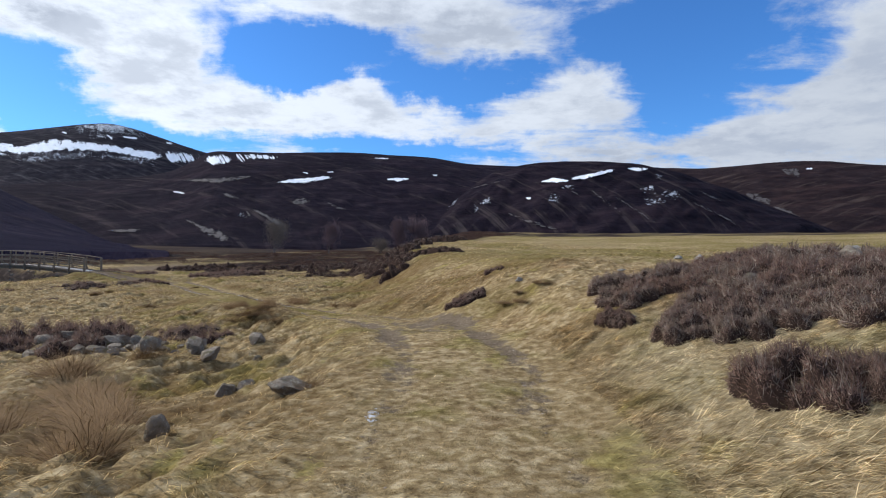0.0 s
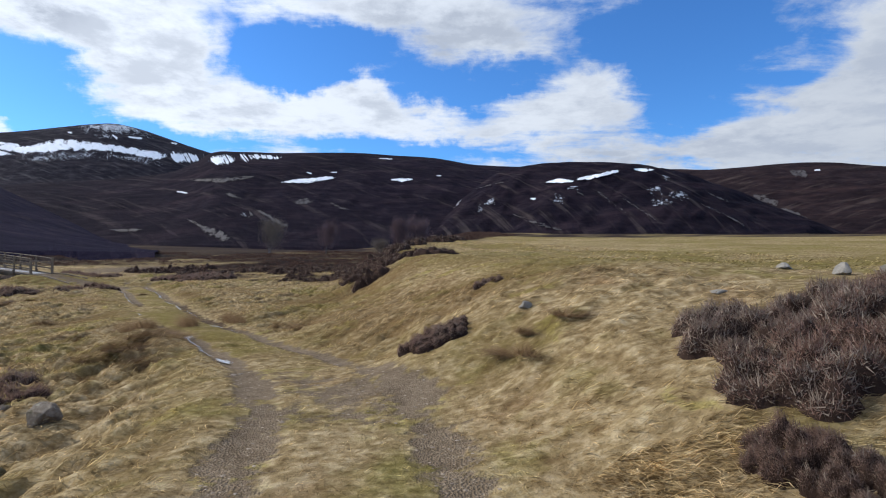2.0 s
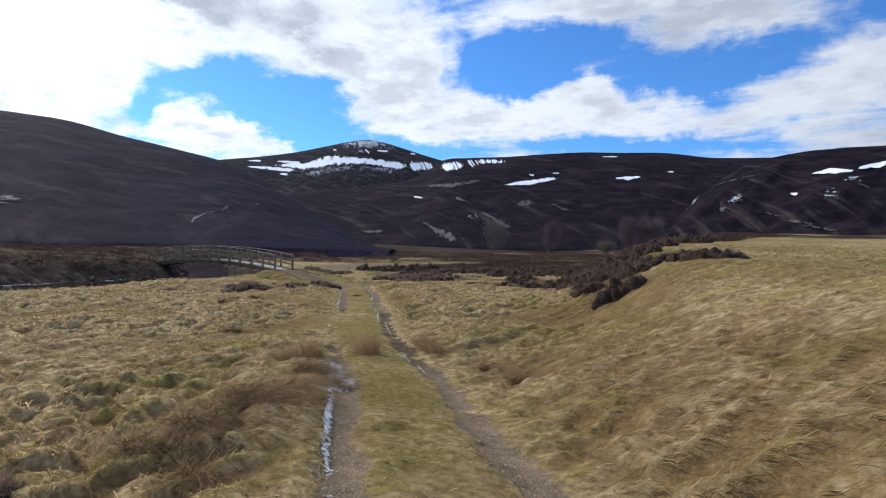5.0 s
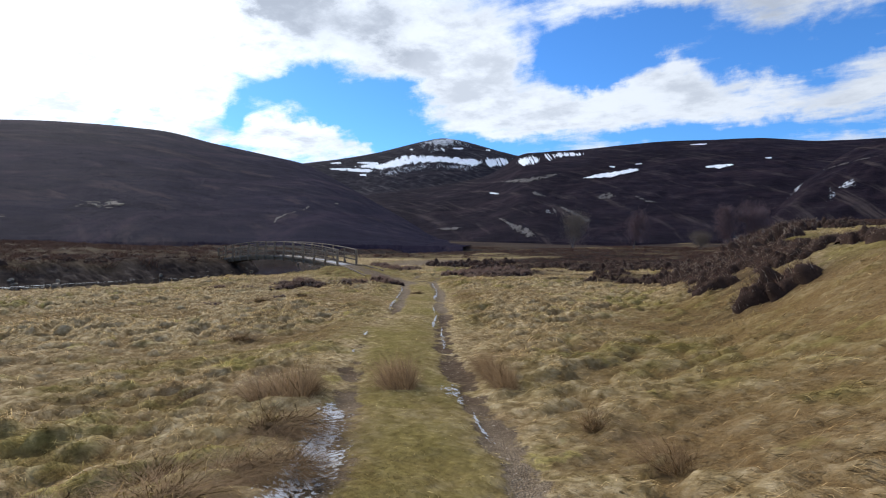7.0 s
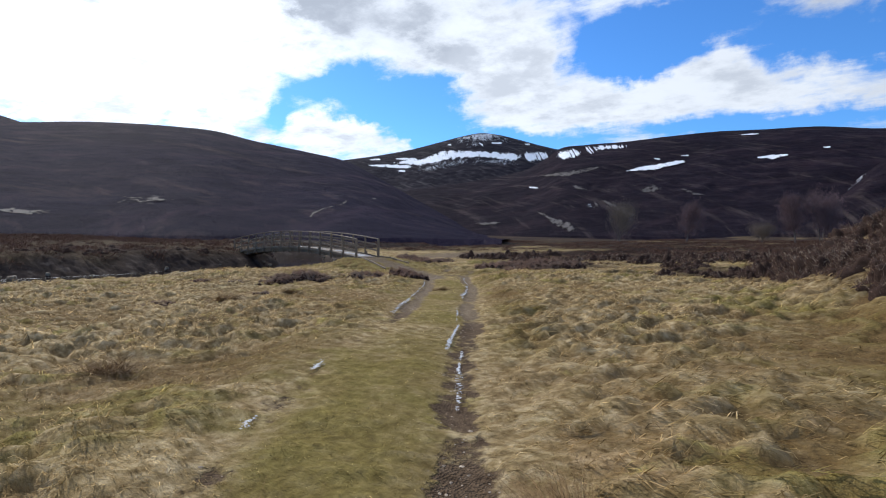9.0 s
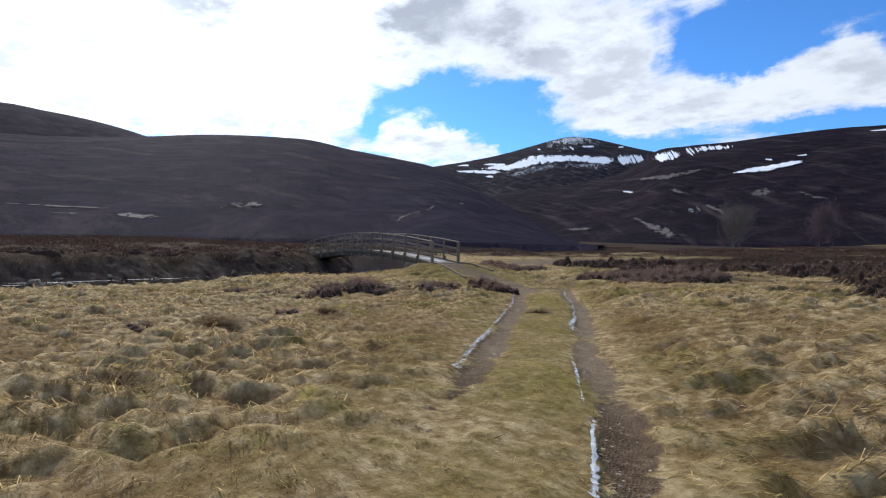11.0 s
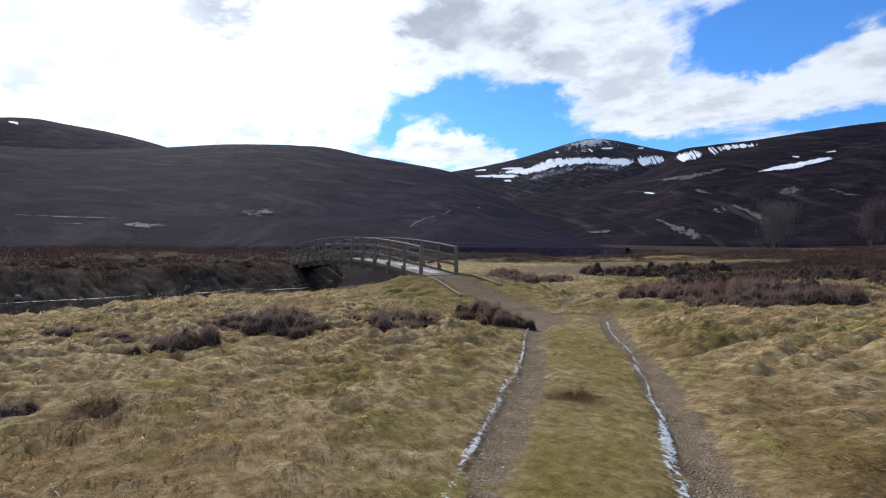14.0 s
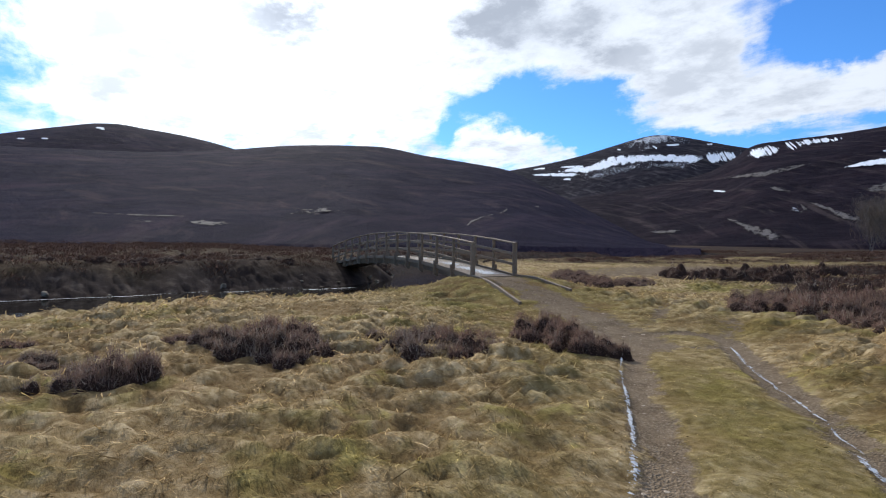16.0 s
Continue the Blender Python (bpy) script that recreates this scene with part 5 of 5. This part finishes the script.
while len(moor_spots) < 185 and tries < 16000:
    tries += 1
    x, y = random.uniform(-34, 2), 28 + 40 * random.random()**1.5
    d = min(((x - a)**2 + (y - b)**2)**0.5 for a, b in moor_spots) if moor_spots else 9
    if float(heath(np.array(x), np.array(y))) > random.uniform(0.45, 1.0) and d > 0.6 + (y - 28) * 0.010 and abs(float(beside(TRACK_ON, np.array(x), np.array(y))[0])) > 1.6:
        moor_spots.append((x, y))
for x, y in moor_spots:
    heather(x, y, random.uniform(0.45, 1.05), random.uniform(0.8, 1.4), random.choice((0, 0, 1)), group="heather moor beyond the flat", pool=SMALL_HEATHER)
for k in range(56):
    x, y = -47.6 - abs(random.gauss(0, 3.2)), random.uniform(10, 62)
    if abs(y - 47.8) > 2.4:
        heather(x, y, random.uniform(0.5, 1.0), random.uniform(0.5, 0.9), random.choice((0, 1)), group="heather on the far stream bank", pool=SMALL_HEATHER)


def heather_stuff():
    """The rest of the moor, too many to count: low cushions of sprigs."""
    rng = np.random.default_rng(19)
    x = rng.uniform(-110, 12, 30000)
    y = 30 + 150 * rng.random(30000)**1.3 - 25 * (x < -46)
    keep = (np.hypot(x + 12, y - 28) > 26) & (heath(x, y) > rng.uniform(0.35, 0.9, len(x))) & (np.abs(x - stream_middle(y)) > STREAM_HALF) & (rng.random(len(x)) < 0.4)
    x, y = x[keep], y[keep]
    n = 95
    bx, by = np.repeat(x, n), np.repeat(y, n)
    size = np.repeat(rng.uniform(0.35, 0.9, len(x)), n)
    a, r = rng.uniform(0, 2 * math.pi, len(bx)), np.sqrt(rng.random(len(bx)))
    px, py = bx + np.cos(a) * r * size, by + np.sin(a) * r * size
    root = np.stack([px, py, land(px, py) + 0.30 * size * (1 - r**2)], 1)
    way = np.stack([np.cos(a) * r * 0.9, np.sin(a) * r * 0.9, np.full(len(a), 0.7)], 1) + rng.normal(size=(len(a), 3)) * 0.3
    way /= np.linalg.norm(way, axis=1, keepdims=True)
    out = np.stack([np.cos(a) * r, np.sin(a) * r, np.full(len(a), 0.6)], 1) + rng.normal(size=(len(a), 3)) * 0.35
    out /= np.linalg.norm(out, axis=1, keepdims=True)
    v, f = spikes(root, way, size * rng.uniform(0.15, 0.35, len(a)), size * rng.uniform(0.035, 0.08, len(a)), rng, out)
    me = raw_mesh("heather_moor", v, f, MAT["heather_far"])
    face_up(me, np.repeat(out, 3, axis=0))
    tagged(new("heather_moor", me), "dark brown heather covering the valley floor", "heather", kind="stuff")


heather_stuff()


def rush_mesh(seed, blades, lean):
    rng = np.random.default_rng(seed)
    a, r = rng.uniform(0, 2 * math.pi, blades), np.sqrt(rng.random(blades)) * 0.30
    root = np.stack([np.cos(a) * r, np.sin(a) * r, np.full(blades, -0.04)], 1)
    way = np.stack([np.cos(a) * r * 1.5 + 0.75 * lean, np.sin(a) * r * 1.5 - 0.25 * lean, np.full(blades, 0.8)], 1) + rng.normal(size=(blades, 3)) * 0.36
    way /= np.linalg.norm(way, axis=1, keepdims=True)
    out = np.stack([np.cos(a) * r, np.sin(a) * r, np.full(blades, 1.2)], 1) + rng.normal(size=(blades, 3)) * 0.35
    out /= np.linalg.norm(out, axis=1, keepdims=True)
    v, f = slivers(root, way, rng.uniform(0.35, 1.15, blades), rng.uniform(0.004, 0.008, blades), rng, out)
    v = v.reshape(-1, 5, 3)
    v[:, 4, 2] -= 0.22 * rng.random(blades)
    v[:, 4, :2] += (v[:, 4, :2] - v[:, 0, :2]) * 0.25
    me = raw_mesh("tuft", v.reshape(-1, 3), f, MAT["rush"])
    face_up(me, np.repeat(out, 5, axis=0))
    return me


RUSH = [rush_mesh(k, 1000, lean) for k, lean in ((1, 0.6), (2, 0.9), (3, 0.4))]


def rushes(x, y, size, kind, turn, flat=1.0):
    ob = tagged(new("rush_clump"), "brown dead rush tussock bent by the wind", "rushes", "rush tussocks along the track")
    ob.matrix_world = Matrix.Translation((x, y, z_at(x, y) - 0.02)) @ Matrix.Rotation(radians(turn), 4, "Z") @ Matrix.Diagonal((size, size, size * flat, 1))
    blades = new("tuft", RUSH[kind])
    blades.parent = ob


for row in ((-5.75, 16.2, 0.82, 0, 10, 0.3), (-5.9, 16.8, 0.98, 1, 20, 0.3), (-6.2, 16.2, 0.90, 0, -30, 0.28), (-6.8, 17.6, 0.75, 2, 40, 0.3), (-5.35, 15.5, 0.73, 2, 20, 0.3), (-5.7, 15.4, 0.82, 1, -10, 0.28), (-4.85, 14.7, 0.7, 0, 15, 0.3), (-7.0, 18.9, 0.9, 1, 10, 0.32), (-5.9, 17.1, 0.61, 2, 10, 0.3), (-6.1, 18.2, 0.68, 0, 0, 0.3), (-6.7, 16.7, 0.68, 1, 0, 0.26), (-6.3, 17.9, 0.61, 0, 30, 0.28), (-6.0, 15.0, 0.61, 2, 10, 0.28)):
    rushes(*row)
for row in ((1.7, 11.1, 0.6, 2, 30, 0.22), (2.2, 11.6, 0.6, 0, 60, 0.22), (1.75, 11.8, 0.6, 1, 10, 0.22), (1.5, 11.5, 0.5, 0, 200, 0.2), (-5.4, 14.1, 0.7, 0, 200, 0.35), (-7.05, 20.95, 0.62, 1, 170, 1.05), (-7.2, 21.15, 0.5, 0, 160, 0.95), (-7.68, 19.72, 0.66, 1, 180, 0.85), (-8.0, 19.55, 0.6, 0, 190, 0.75), (-7.85, 19.95, 0.5, 2, 20, 0.85), (-6.62, 22.6, 0.42, 1, 190, 1.1), (-6.35, 22.3, 0.42, 0, 180, 1.0), (-6.1, 22.0, 0.4, 2, 180, 1.0)):
    rushes(*row)
for row in ((-5.85, 21.75, 0.42, 1, 170, 1.0), (-4.4, 20.9, 0.45, 2, 30, 0.6), (-3.5, 20.1, 0.5, 0, 180, 0.6), (-9.2, 19.4, 0.5, 2, 0, 0.6), (-4.4, 6.6, 1.0, 1, 160, 0.42), (-3.6, 5.6, 0.9, 0, 170, 0.4), (-5.3, 7.6, 1.1, 1, 150, 0.42), (-6.3, 8.7, 1.0, 2, 150, 0.5), (-3.2, 4.6, 0.8, 2, 140, 0.6), (-6.0, 10.4, 0.6, 0, 0, 0.8), (-4.9, 5.4, 1.0, 0, 160, 0.5), (-1.7, 6.6, 0.5, 2, 0, 0.5), (-17.0, 35.2, 0.42, 2, 0, 0.5)):
    rushes(*row)
for row in ((-17.2, 35.05, 0.35, 0, 90, 0.45), (-19.0, 28.0, 0.7, 1, 40, 0.5), (-15.7, 25.6, 0.7, 0, 10, 0.4), (-13.2, 23.0, 0.7, 2, 10, 0.4), (-20.2, 31.0, 0.6, 1, 0, 0.45)):
    rushes(*row)


def stone_mesh(seed, flat=0.7):
    rng = np.random.default_rng(seed)
    bm = bmesh.new()
    bmesh.ops.create_icosphere(bm, subdivisions=3, radius=1.0)
    planes = [(Vector(rng.normal(size=3)).normalized(), rng.uniform(0.42, 0.85)) for _ in range(13)]
    for v in bm.verts:
        for normal, d in planes:
            over = v.co.dot(normal) - d
            if over > 0:
                v.co -= normal * over * 0.97
        v.co += v.normal * 0.09 * noise.noise(v.co * 2.6 + Vector((seed, 0, 0)))
        v.co.z *= flat
    me = bpy.data.meshes.new("stone")
    bm.to_mesh(me)
    bm.free()
    me.polygons.foreach_set("use_smooth", np.full(len(me.polygons), True))
    me.set_sharp_from_angle(angle=radians(22))
    return me


STONES = [stone_mesh(k, 0.62 + 0.1 * (k % 4)) for k in range(7)]
QUARTZ = [stone_mesh(20 + k, 0.8) for k in range(2)]
for me in STONES:
    me.materials.append(MAT["stone"])
for me in QUARTZ:
    me.materials.append(MAT["quartz"])


def stone(x, y, size, kind=0, tilt=0.0, turn=0.0, pale=False, tall=1.0, group="", words="", sink=0.25):
    ob = new("stone", (QUARTZ if pale else STONES)[kind])
    tagged(ob, words or ("pale quartz stone lying in the turf" if pale else "grey lichened stone set in the turf"), "stone", group)
    ob.matrix_world = Matrix.Translation((x, y, z_at(x, y) + size * tall * (0.42 - sink))) @ Euler((radians(tilt), radians(tilt * 0.5), radians(turn))).to_matrix().to_4x4() @ Matrix.Diagonal((size, size * 0.8, size * tall, 1))


stone(-1.93, 6.6, 0.37, 0, 10, 30, words="large grey angular boulder in the grass")
stone(-3.08, 7.3, 0.20, 1, 15, 80, tall=1.3)
stone(-2.8, 7.5, 0.18, 2, 0, 10)
stone(-2.85, 5.2, 0.15, 3, 20, 60, tall=1.8, words="upright grey stone standing in rough grass")
stone(-4.2, 11.6, 0.24, 4, 10, 20, tall=1.7)
stone(2.9, 8.0, 0.18, 0, 5, 20, True, tall=0.8, words="white lichened boulder half hidden by heather", sink=0.6)
heather(2.70, 8.2, 0.24, 0.5, 0)
heather(2.78, 7.84, 0.20, 0.4, 1)
stone(1.79, 12.5, 0.11, 1, 0, 0, True, sink=0.5)
stone(6.15, 12.65, 0.2, 1, 5, 40, True, tall=0.9, words="pale grey boulder on top of the heather bank")
stone(6.5, 12.3, 0.17, 0, 5, 0, True)
stone(6.3, 14.2, 0.20, 1, 0, 30, True, tall=0.5)
stone(3.95, 11.6, 0.15, 0, 0, 10, True, tall=0.35)
stone(4.55, 8.75, 0.17, 5, 0, 10, sink=0.0)
stone(5.0, 8.45, 0.22, 3, 5, 60, sink=0.0)
stone(6.0, 9.15, 0.2, 2, 0, 30, sink=-0.2)
stone(7.7, 9.9, 0.35, 6, 0, 30, sink=-0.2)
stone(10.2, 13.2, 0.5, 0, 0, 10, True, words="large pale boulder on top of the bank")
random.seed(23)
for k in range(75):
    x = -7.7 + random.gauss(0, 1.4)
    y = 12.0 - 0.35 * (x + 7.7) + random.gauss(0, 0.55)
    stone(x, y, random.uniform(0.12, 0.34), random.randrange(7), random.uniform(-20, 20), random.uniform(0, 360), group="stones of the hollow", words="grey weathered stone in a loose pile", sink=0.15)
for k in range(48):
    y = random.uniform(12, 62)
    side = random.choice((-1, 1))
    x = float(stream_middle(np.array(y))) + side * random.uniform(4.4, 6.6)
    stone(x, y, random.uniform(0.10, 0.28), random.randrange(7), 0, random.uniform(0, 360), group="stones along the stream", words="wet grey stone at the edge of the stream", sink=0.1)


def pebbles():
    """Loose stones in the ruts and on the bridge path, too many to count."""
    rng = np.random.default_rng(29)
    n = 420000
    x, y = rng.uniform(-31, 3, n), rng.uniform(1, 46, n)
    gravel, side = wheel_ruts(x, y)
    keep = (gravel > rng.uniform(0.3, 1.2, n)) & (rng.random(n) < 0.5)
    x, y = x[keep], y[keep]
    size = 0.007 + 0.016 * rng.random(len(x))**3 + 0.045 * (rng.random(len(x)) > 0.99) * rng.random(len(x))
    base = np.array([(1, 0, 0), (0.3, 0.9, 0), (-0.8, 0.6, 0), (-0.7, -0.7, 0), (0.4, -0.9, 0), (0.1, 0.1, 0.3), (0, 0, -0.4)])
    tri = np.array([(0, 1, 5), (1, 2, 5), (2, 3, 5), (3, 4, 5), (4, 0, 5), (1, 0, 6), (2, 1, 6), (3, 2, 6), (4, 3, 6), (0, 4, 6)])
    a = rng.uniform(0, 2 * math.pi, len(x))
    shape = base[None] * rng.uniform(0.7, 1.3, (len(x), 7, 1)) * size[:, None, None]
    px = shape[..., 0] * np.cos(a)[:, None] - shape[..., 1] * np.sin(a)[:, None] + x[:, None]
    py = shape[..., 0] * np.sin(a)[:, None] + shape[..., 1] * np.cos(a)[:, None] + y[:, None]
    pz = shape[..., 2] + (height(x, y) + size * 0.05)[:, None]
    f = (np.arange(len(x)) * 7)[:, None, None] + tri[None]
    tagged(new("pebbles", raw_mesh("pebbles", np.stack([px, py, pz], -1).reshape(-1, 3), f.reshape(-1, 3), MAT["pebble"], False)), "grey and brown gravel lying in the wheel ruts", "gravel", kind="stuff")


MAT["pebble"] = make_plain("gravel_stones", (0.165, 0.124, 0.085), (0.38, 0.305, 0.225), 20.0, 0.85, 0.3, 0.005, 0.3, 0.6)
pebbles()


# ---- ice along the ruts ----
def rut_place(y, side):
    """Place beside the track's middle line at that y, side metres to its right."""
    pts = np.array(TRACK)
    k = int(np.clip(np.searchsorted(pts[:, 1], y) - 1, 0, len(pts) - 2))
    way = pts[k + 1] - pts[k]
    way = way / np.hypot(*way)
    x = np.interp(y, pts[:, 1], pts[:, 0])
    return x + way[1] * side, y - way[0] * side


def ice_strip(y0, y1, side, half, seed, words="white refrozen snow along the edge of a wheel rut"):
    n, m = int((y1 - y0) / 0.05) + 2, 9
    u, v = np.meshgrid(np.linspace(y0, y1, n), np.linspace(-1, 1, m))
    px, py = np.zeros(u.shape), np.zeros(u.shape)
    for j in range(n):
        drift = side + 0.05 * float(ripple(np.array(u[0, j] * 1.1), np.array(0.5), seed))
        for i in range(m):
            px[i, j], py[i, j] = rut_place(u[i, j], drift + v[i, j] * half * 1.15)
    field = 0.42 - np.abs(v) * 1.1 + 0.9 * rough(u * 2.2, v * 1.5, 4, seed) - 0.5 * np.exp(-((u - y0) / 0.2)**2) - 0.5 * np.exp(-((u - y1) / 0.2)**2)
    pz = height(px, py) + 0.028 + 0.006 * np.clip(field, 0, 1)
    me = raw_mesh("ice_strip", np.stack([px, py, pz], -1).reshape(-1, 3), grid_faces(n, m), MAT["frost"])
    attribute(me, "field", field)
    tagged(new("ice_strip", me), words, "ice", "ice along the ruts")


def stream_ice(y0, y1, off, half, seed):
    """A shelf of grey ice along the edge of the stream."""
    u, v = np.meshgrid(np.linspace(y0, y1, int((y1 - y0) / 0.12)), np.linspace(-1, 1, 9))
    x = stream_middle(u) + off + 0.5 * ripple(u / 2.3, u * 0, seed) + v * half
    field = 0.40 - np.abs(v) + 0.9 * rough(u * 0.9, v, 4, seed) - 0.5 * np.exp(-(np.minimum(u - y0, y1 - u) / 0.6)**2)
    me = raw_mesh("ice_shelf", np.stack([x, u, np.maximum(height(x, u), -1.80) + 0.04], -1).reshape(-1, 3), grid_faces(u.shape[1], 9), MAT["frost"])
    attribute(me, "field", field)
    tagged(new("ice_shelf", me), "grey-white ice along the edge of the stream", "ice", "ice along the stream")


for row in ((27, 38, -4.3, 0.16, 31), (21, 30, -3.3, 0.2, 33), (38, 43, -4.2, 0.2, 35), (42, 46, -3.2, 0.2, 36), (14, 22, -4.4, 0.16, 37), (24, 29, -5.1, 0.10, 38)):
    stream_ice(*row)
for row in ((14.6, 15.4, -0.93, 0.17, 1), (15.3, 18.0, -0.95, 0.10, 2), (17.9, 20.6, -0.95, 0.22, 3), (18.1, 20.4, -0.88, 0.24, 14), (29.4, 33.4, -0.93, 0.06, 4), (33.3, 36.6, -0.98, 0.05, 5), (36.5, 40.6, -0.95, 0.035, 15), (20.5, 21.4, 0.60, 0.20, 6), (19.4, 20.3, 0.72, 0.05, 7),
            (23.6, 26.0, 0.77, 0.05, 8), (25.9, 28.4, 0.55, 0.05, 16), (33.2, 34.8, 0.66, 0.10, 9), (34.6, 37.2, 0.72, 0.04, 17), (37.0, 41.4, 0.83, 0.035, 10), (4.9, 5.5, -0.95, 0.09, 11), (28.6, 31.0, 0.55, 0.03, 12), (24.6, 25.1, -0.9, 0.10, 13), (22.9, 23.3, -0.9, 0.10, 18)):
    ice_strip(*row)


# ---- grass ----
def build_grass():
    """Dead winter grass lying over in tussocks, thickest near the track."""
    rng = np.random.default_rng(41)
    xs, ys, reach = [], [], []

    def sow(count, lo, hi, box):
        x, y = rng.uniform(box[0], box[1], count), rng.uniform(box[2], box[3], count)
        d = np.abs(beside(TRACK, x, y)[0])
        keep = (d >= lo) & (d < hi)
        xs.append(x[keep]), ys.append(y[keep]), reach.append(d[keep])

    sow(1000000, 0.0, 5.0, (-28, 7, 1.5, 44))
    sow(360000, 5.0, 12.0, (-34, 10, 1.5, 50))
    sow(150000, 12.0, 30.0, (-34, 26, 2, 66))
    sow(230000, 1.5, 6.5, (1.7, 6.5, 2.0, 8.8))
    x, y, d = np.concatenate(xs), np.concatenate(ys), np.concatenate(reach)
    gravel, side = wheel_ruts(x, y)
    green = green_at(x, y)
    straw = straw_at(x, y) * (1 - 0.6 * green)
    bare = gravel + 0.35 * rough(x / 0.35, y / 0.35, 3, 71)
    short = np.exp(-(side / 1.5)**4)
    hump = np.clip(hummocks(x, y) / 0.3, 0, 1)
    keep = (rng.random(len(x)) < 0.35 + 0.65 * hump + 0.4 * short) & (bare < 0.42) & (heath(x, y) < 0.55) & (np.abs(x - stream_middle(y)) > STREAM_HALF - 0.6) & (rng.random(len(x)) < 1 - 0.45 * short)
    x, y, d, green, short, hump, straw = (a[keep] for a in (x, y, d, green, short, hump, straw))
    n = len(x)
    flow = -0.35 + 1.2 * rough(x / 1.6, y / 1.6, 3, 72) + rng.normal(size=n) * 0.5
    lie = np.clip(rng.normal(1.12, 0.22, n), 0.3, 1.5)
    way = np.stack([np.cos(flow) * np.sin(lie), np.sin(flow) * np.sin(lie), np.cos(lie)], 1)
    upland = smooth((land(x, y) - 0.3) / 1.0)
    long = (0.10 + 0.20 * rng.random(n)) * (0.5 + 0.7 * hump) * (1 - 0.5 * short) * (1 - 0.35 * upland) * (1 - 0.35 * green) * (1 + 0.3 * straw)
    wide = rng.uniform(0.004, 0.010, n) * (1 - 0.35 * straw) * (1 + np.clip(d - 3, 0, 30) * 0.22)
    long = long * (1 + np.clip(d - 6, 0, 20) * 0.04)
    base = height(x, y)
    root = np.stack([x, y, base - 0.01], 1)
    gx, gy = (height(x + 0.06, y) - base) / 0.06, (height(x, y + 0.06) - base) / 0.06
    up = np.stack([-gx, -gy, np.ones(n)], 1)
    up /= np.linalg.norm(up, axis=1, keepdims=True)
    # blades lie along the slope of their tussock
    way = way - up * np.clip((way * up).sum(1) - 0.35, 0, 1)[:, None]
    way /= np.linalg.norm(way, axis=1, keepdims=True)
    out = 0.72 * up + [0, 0, 0.32] + rng.normal(size=(n, 3)) * 0.26
    out /= np.linalg.norm(out, axis=1, keepdims=True)
    lit = (up * np.array(sun_way)).sum(1)
    keep = rng.random(n) < 0.42 + 0.58 * smooth((lit - 0.05) / 0.4)
    root, way, long, wide, out, green, straw, n = root[keep], way[keep], long[keep], wide[keep], out[keep], green[keep], straw[keep], int(keep.sum())
    v, f = slivers(root, way, long, wide, rng, out)
    v = v.reshape(-1, 5, 3)
    v[:, 4, 2] -= long * 0.15
    me = raw_mesh("grass", v.reshape(-1, 3), f, MAT["grass"])
    face_up(me, np.repeat(out, 5, axis=0))
    attribute(me, "green", np.repeat(green, 5))
    attribute(me, "straw", np.repeat(0.85 * straw, 5))
    attribute(me, "litter_shade", np.repeat(litter_shade_at(root[:, 0], root[:, 1]), 5))
    tagged(new("grass", me), "straw-coloured dead grass with mossy green patches", "grass", kind="stuff")


build_grass()
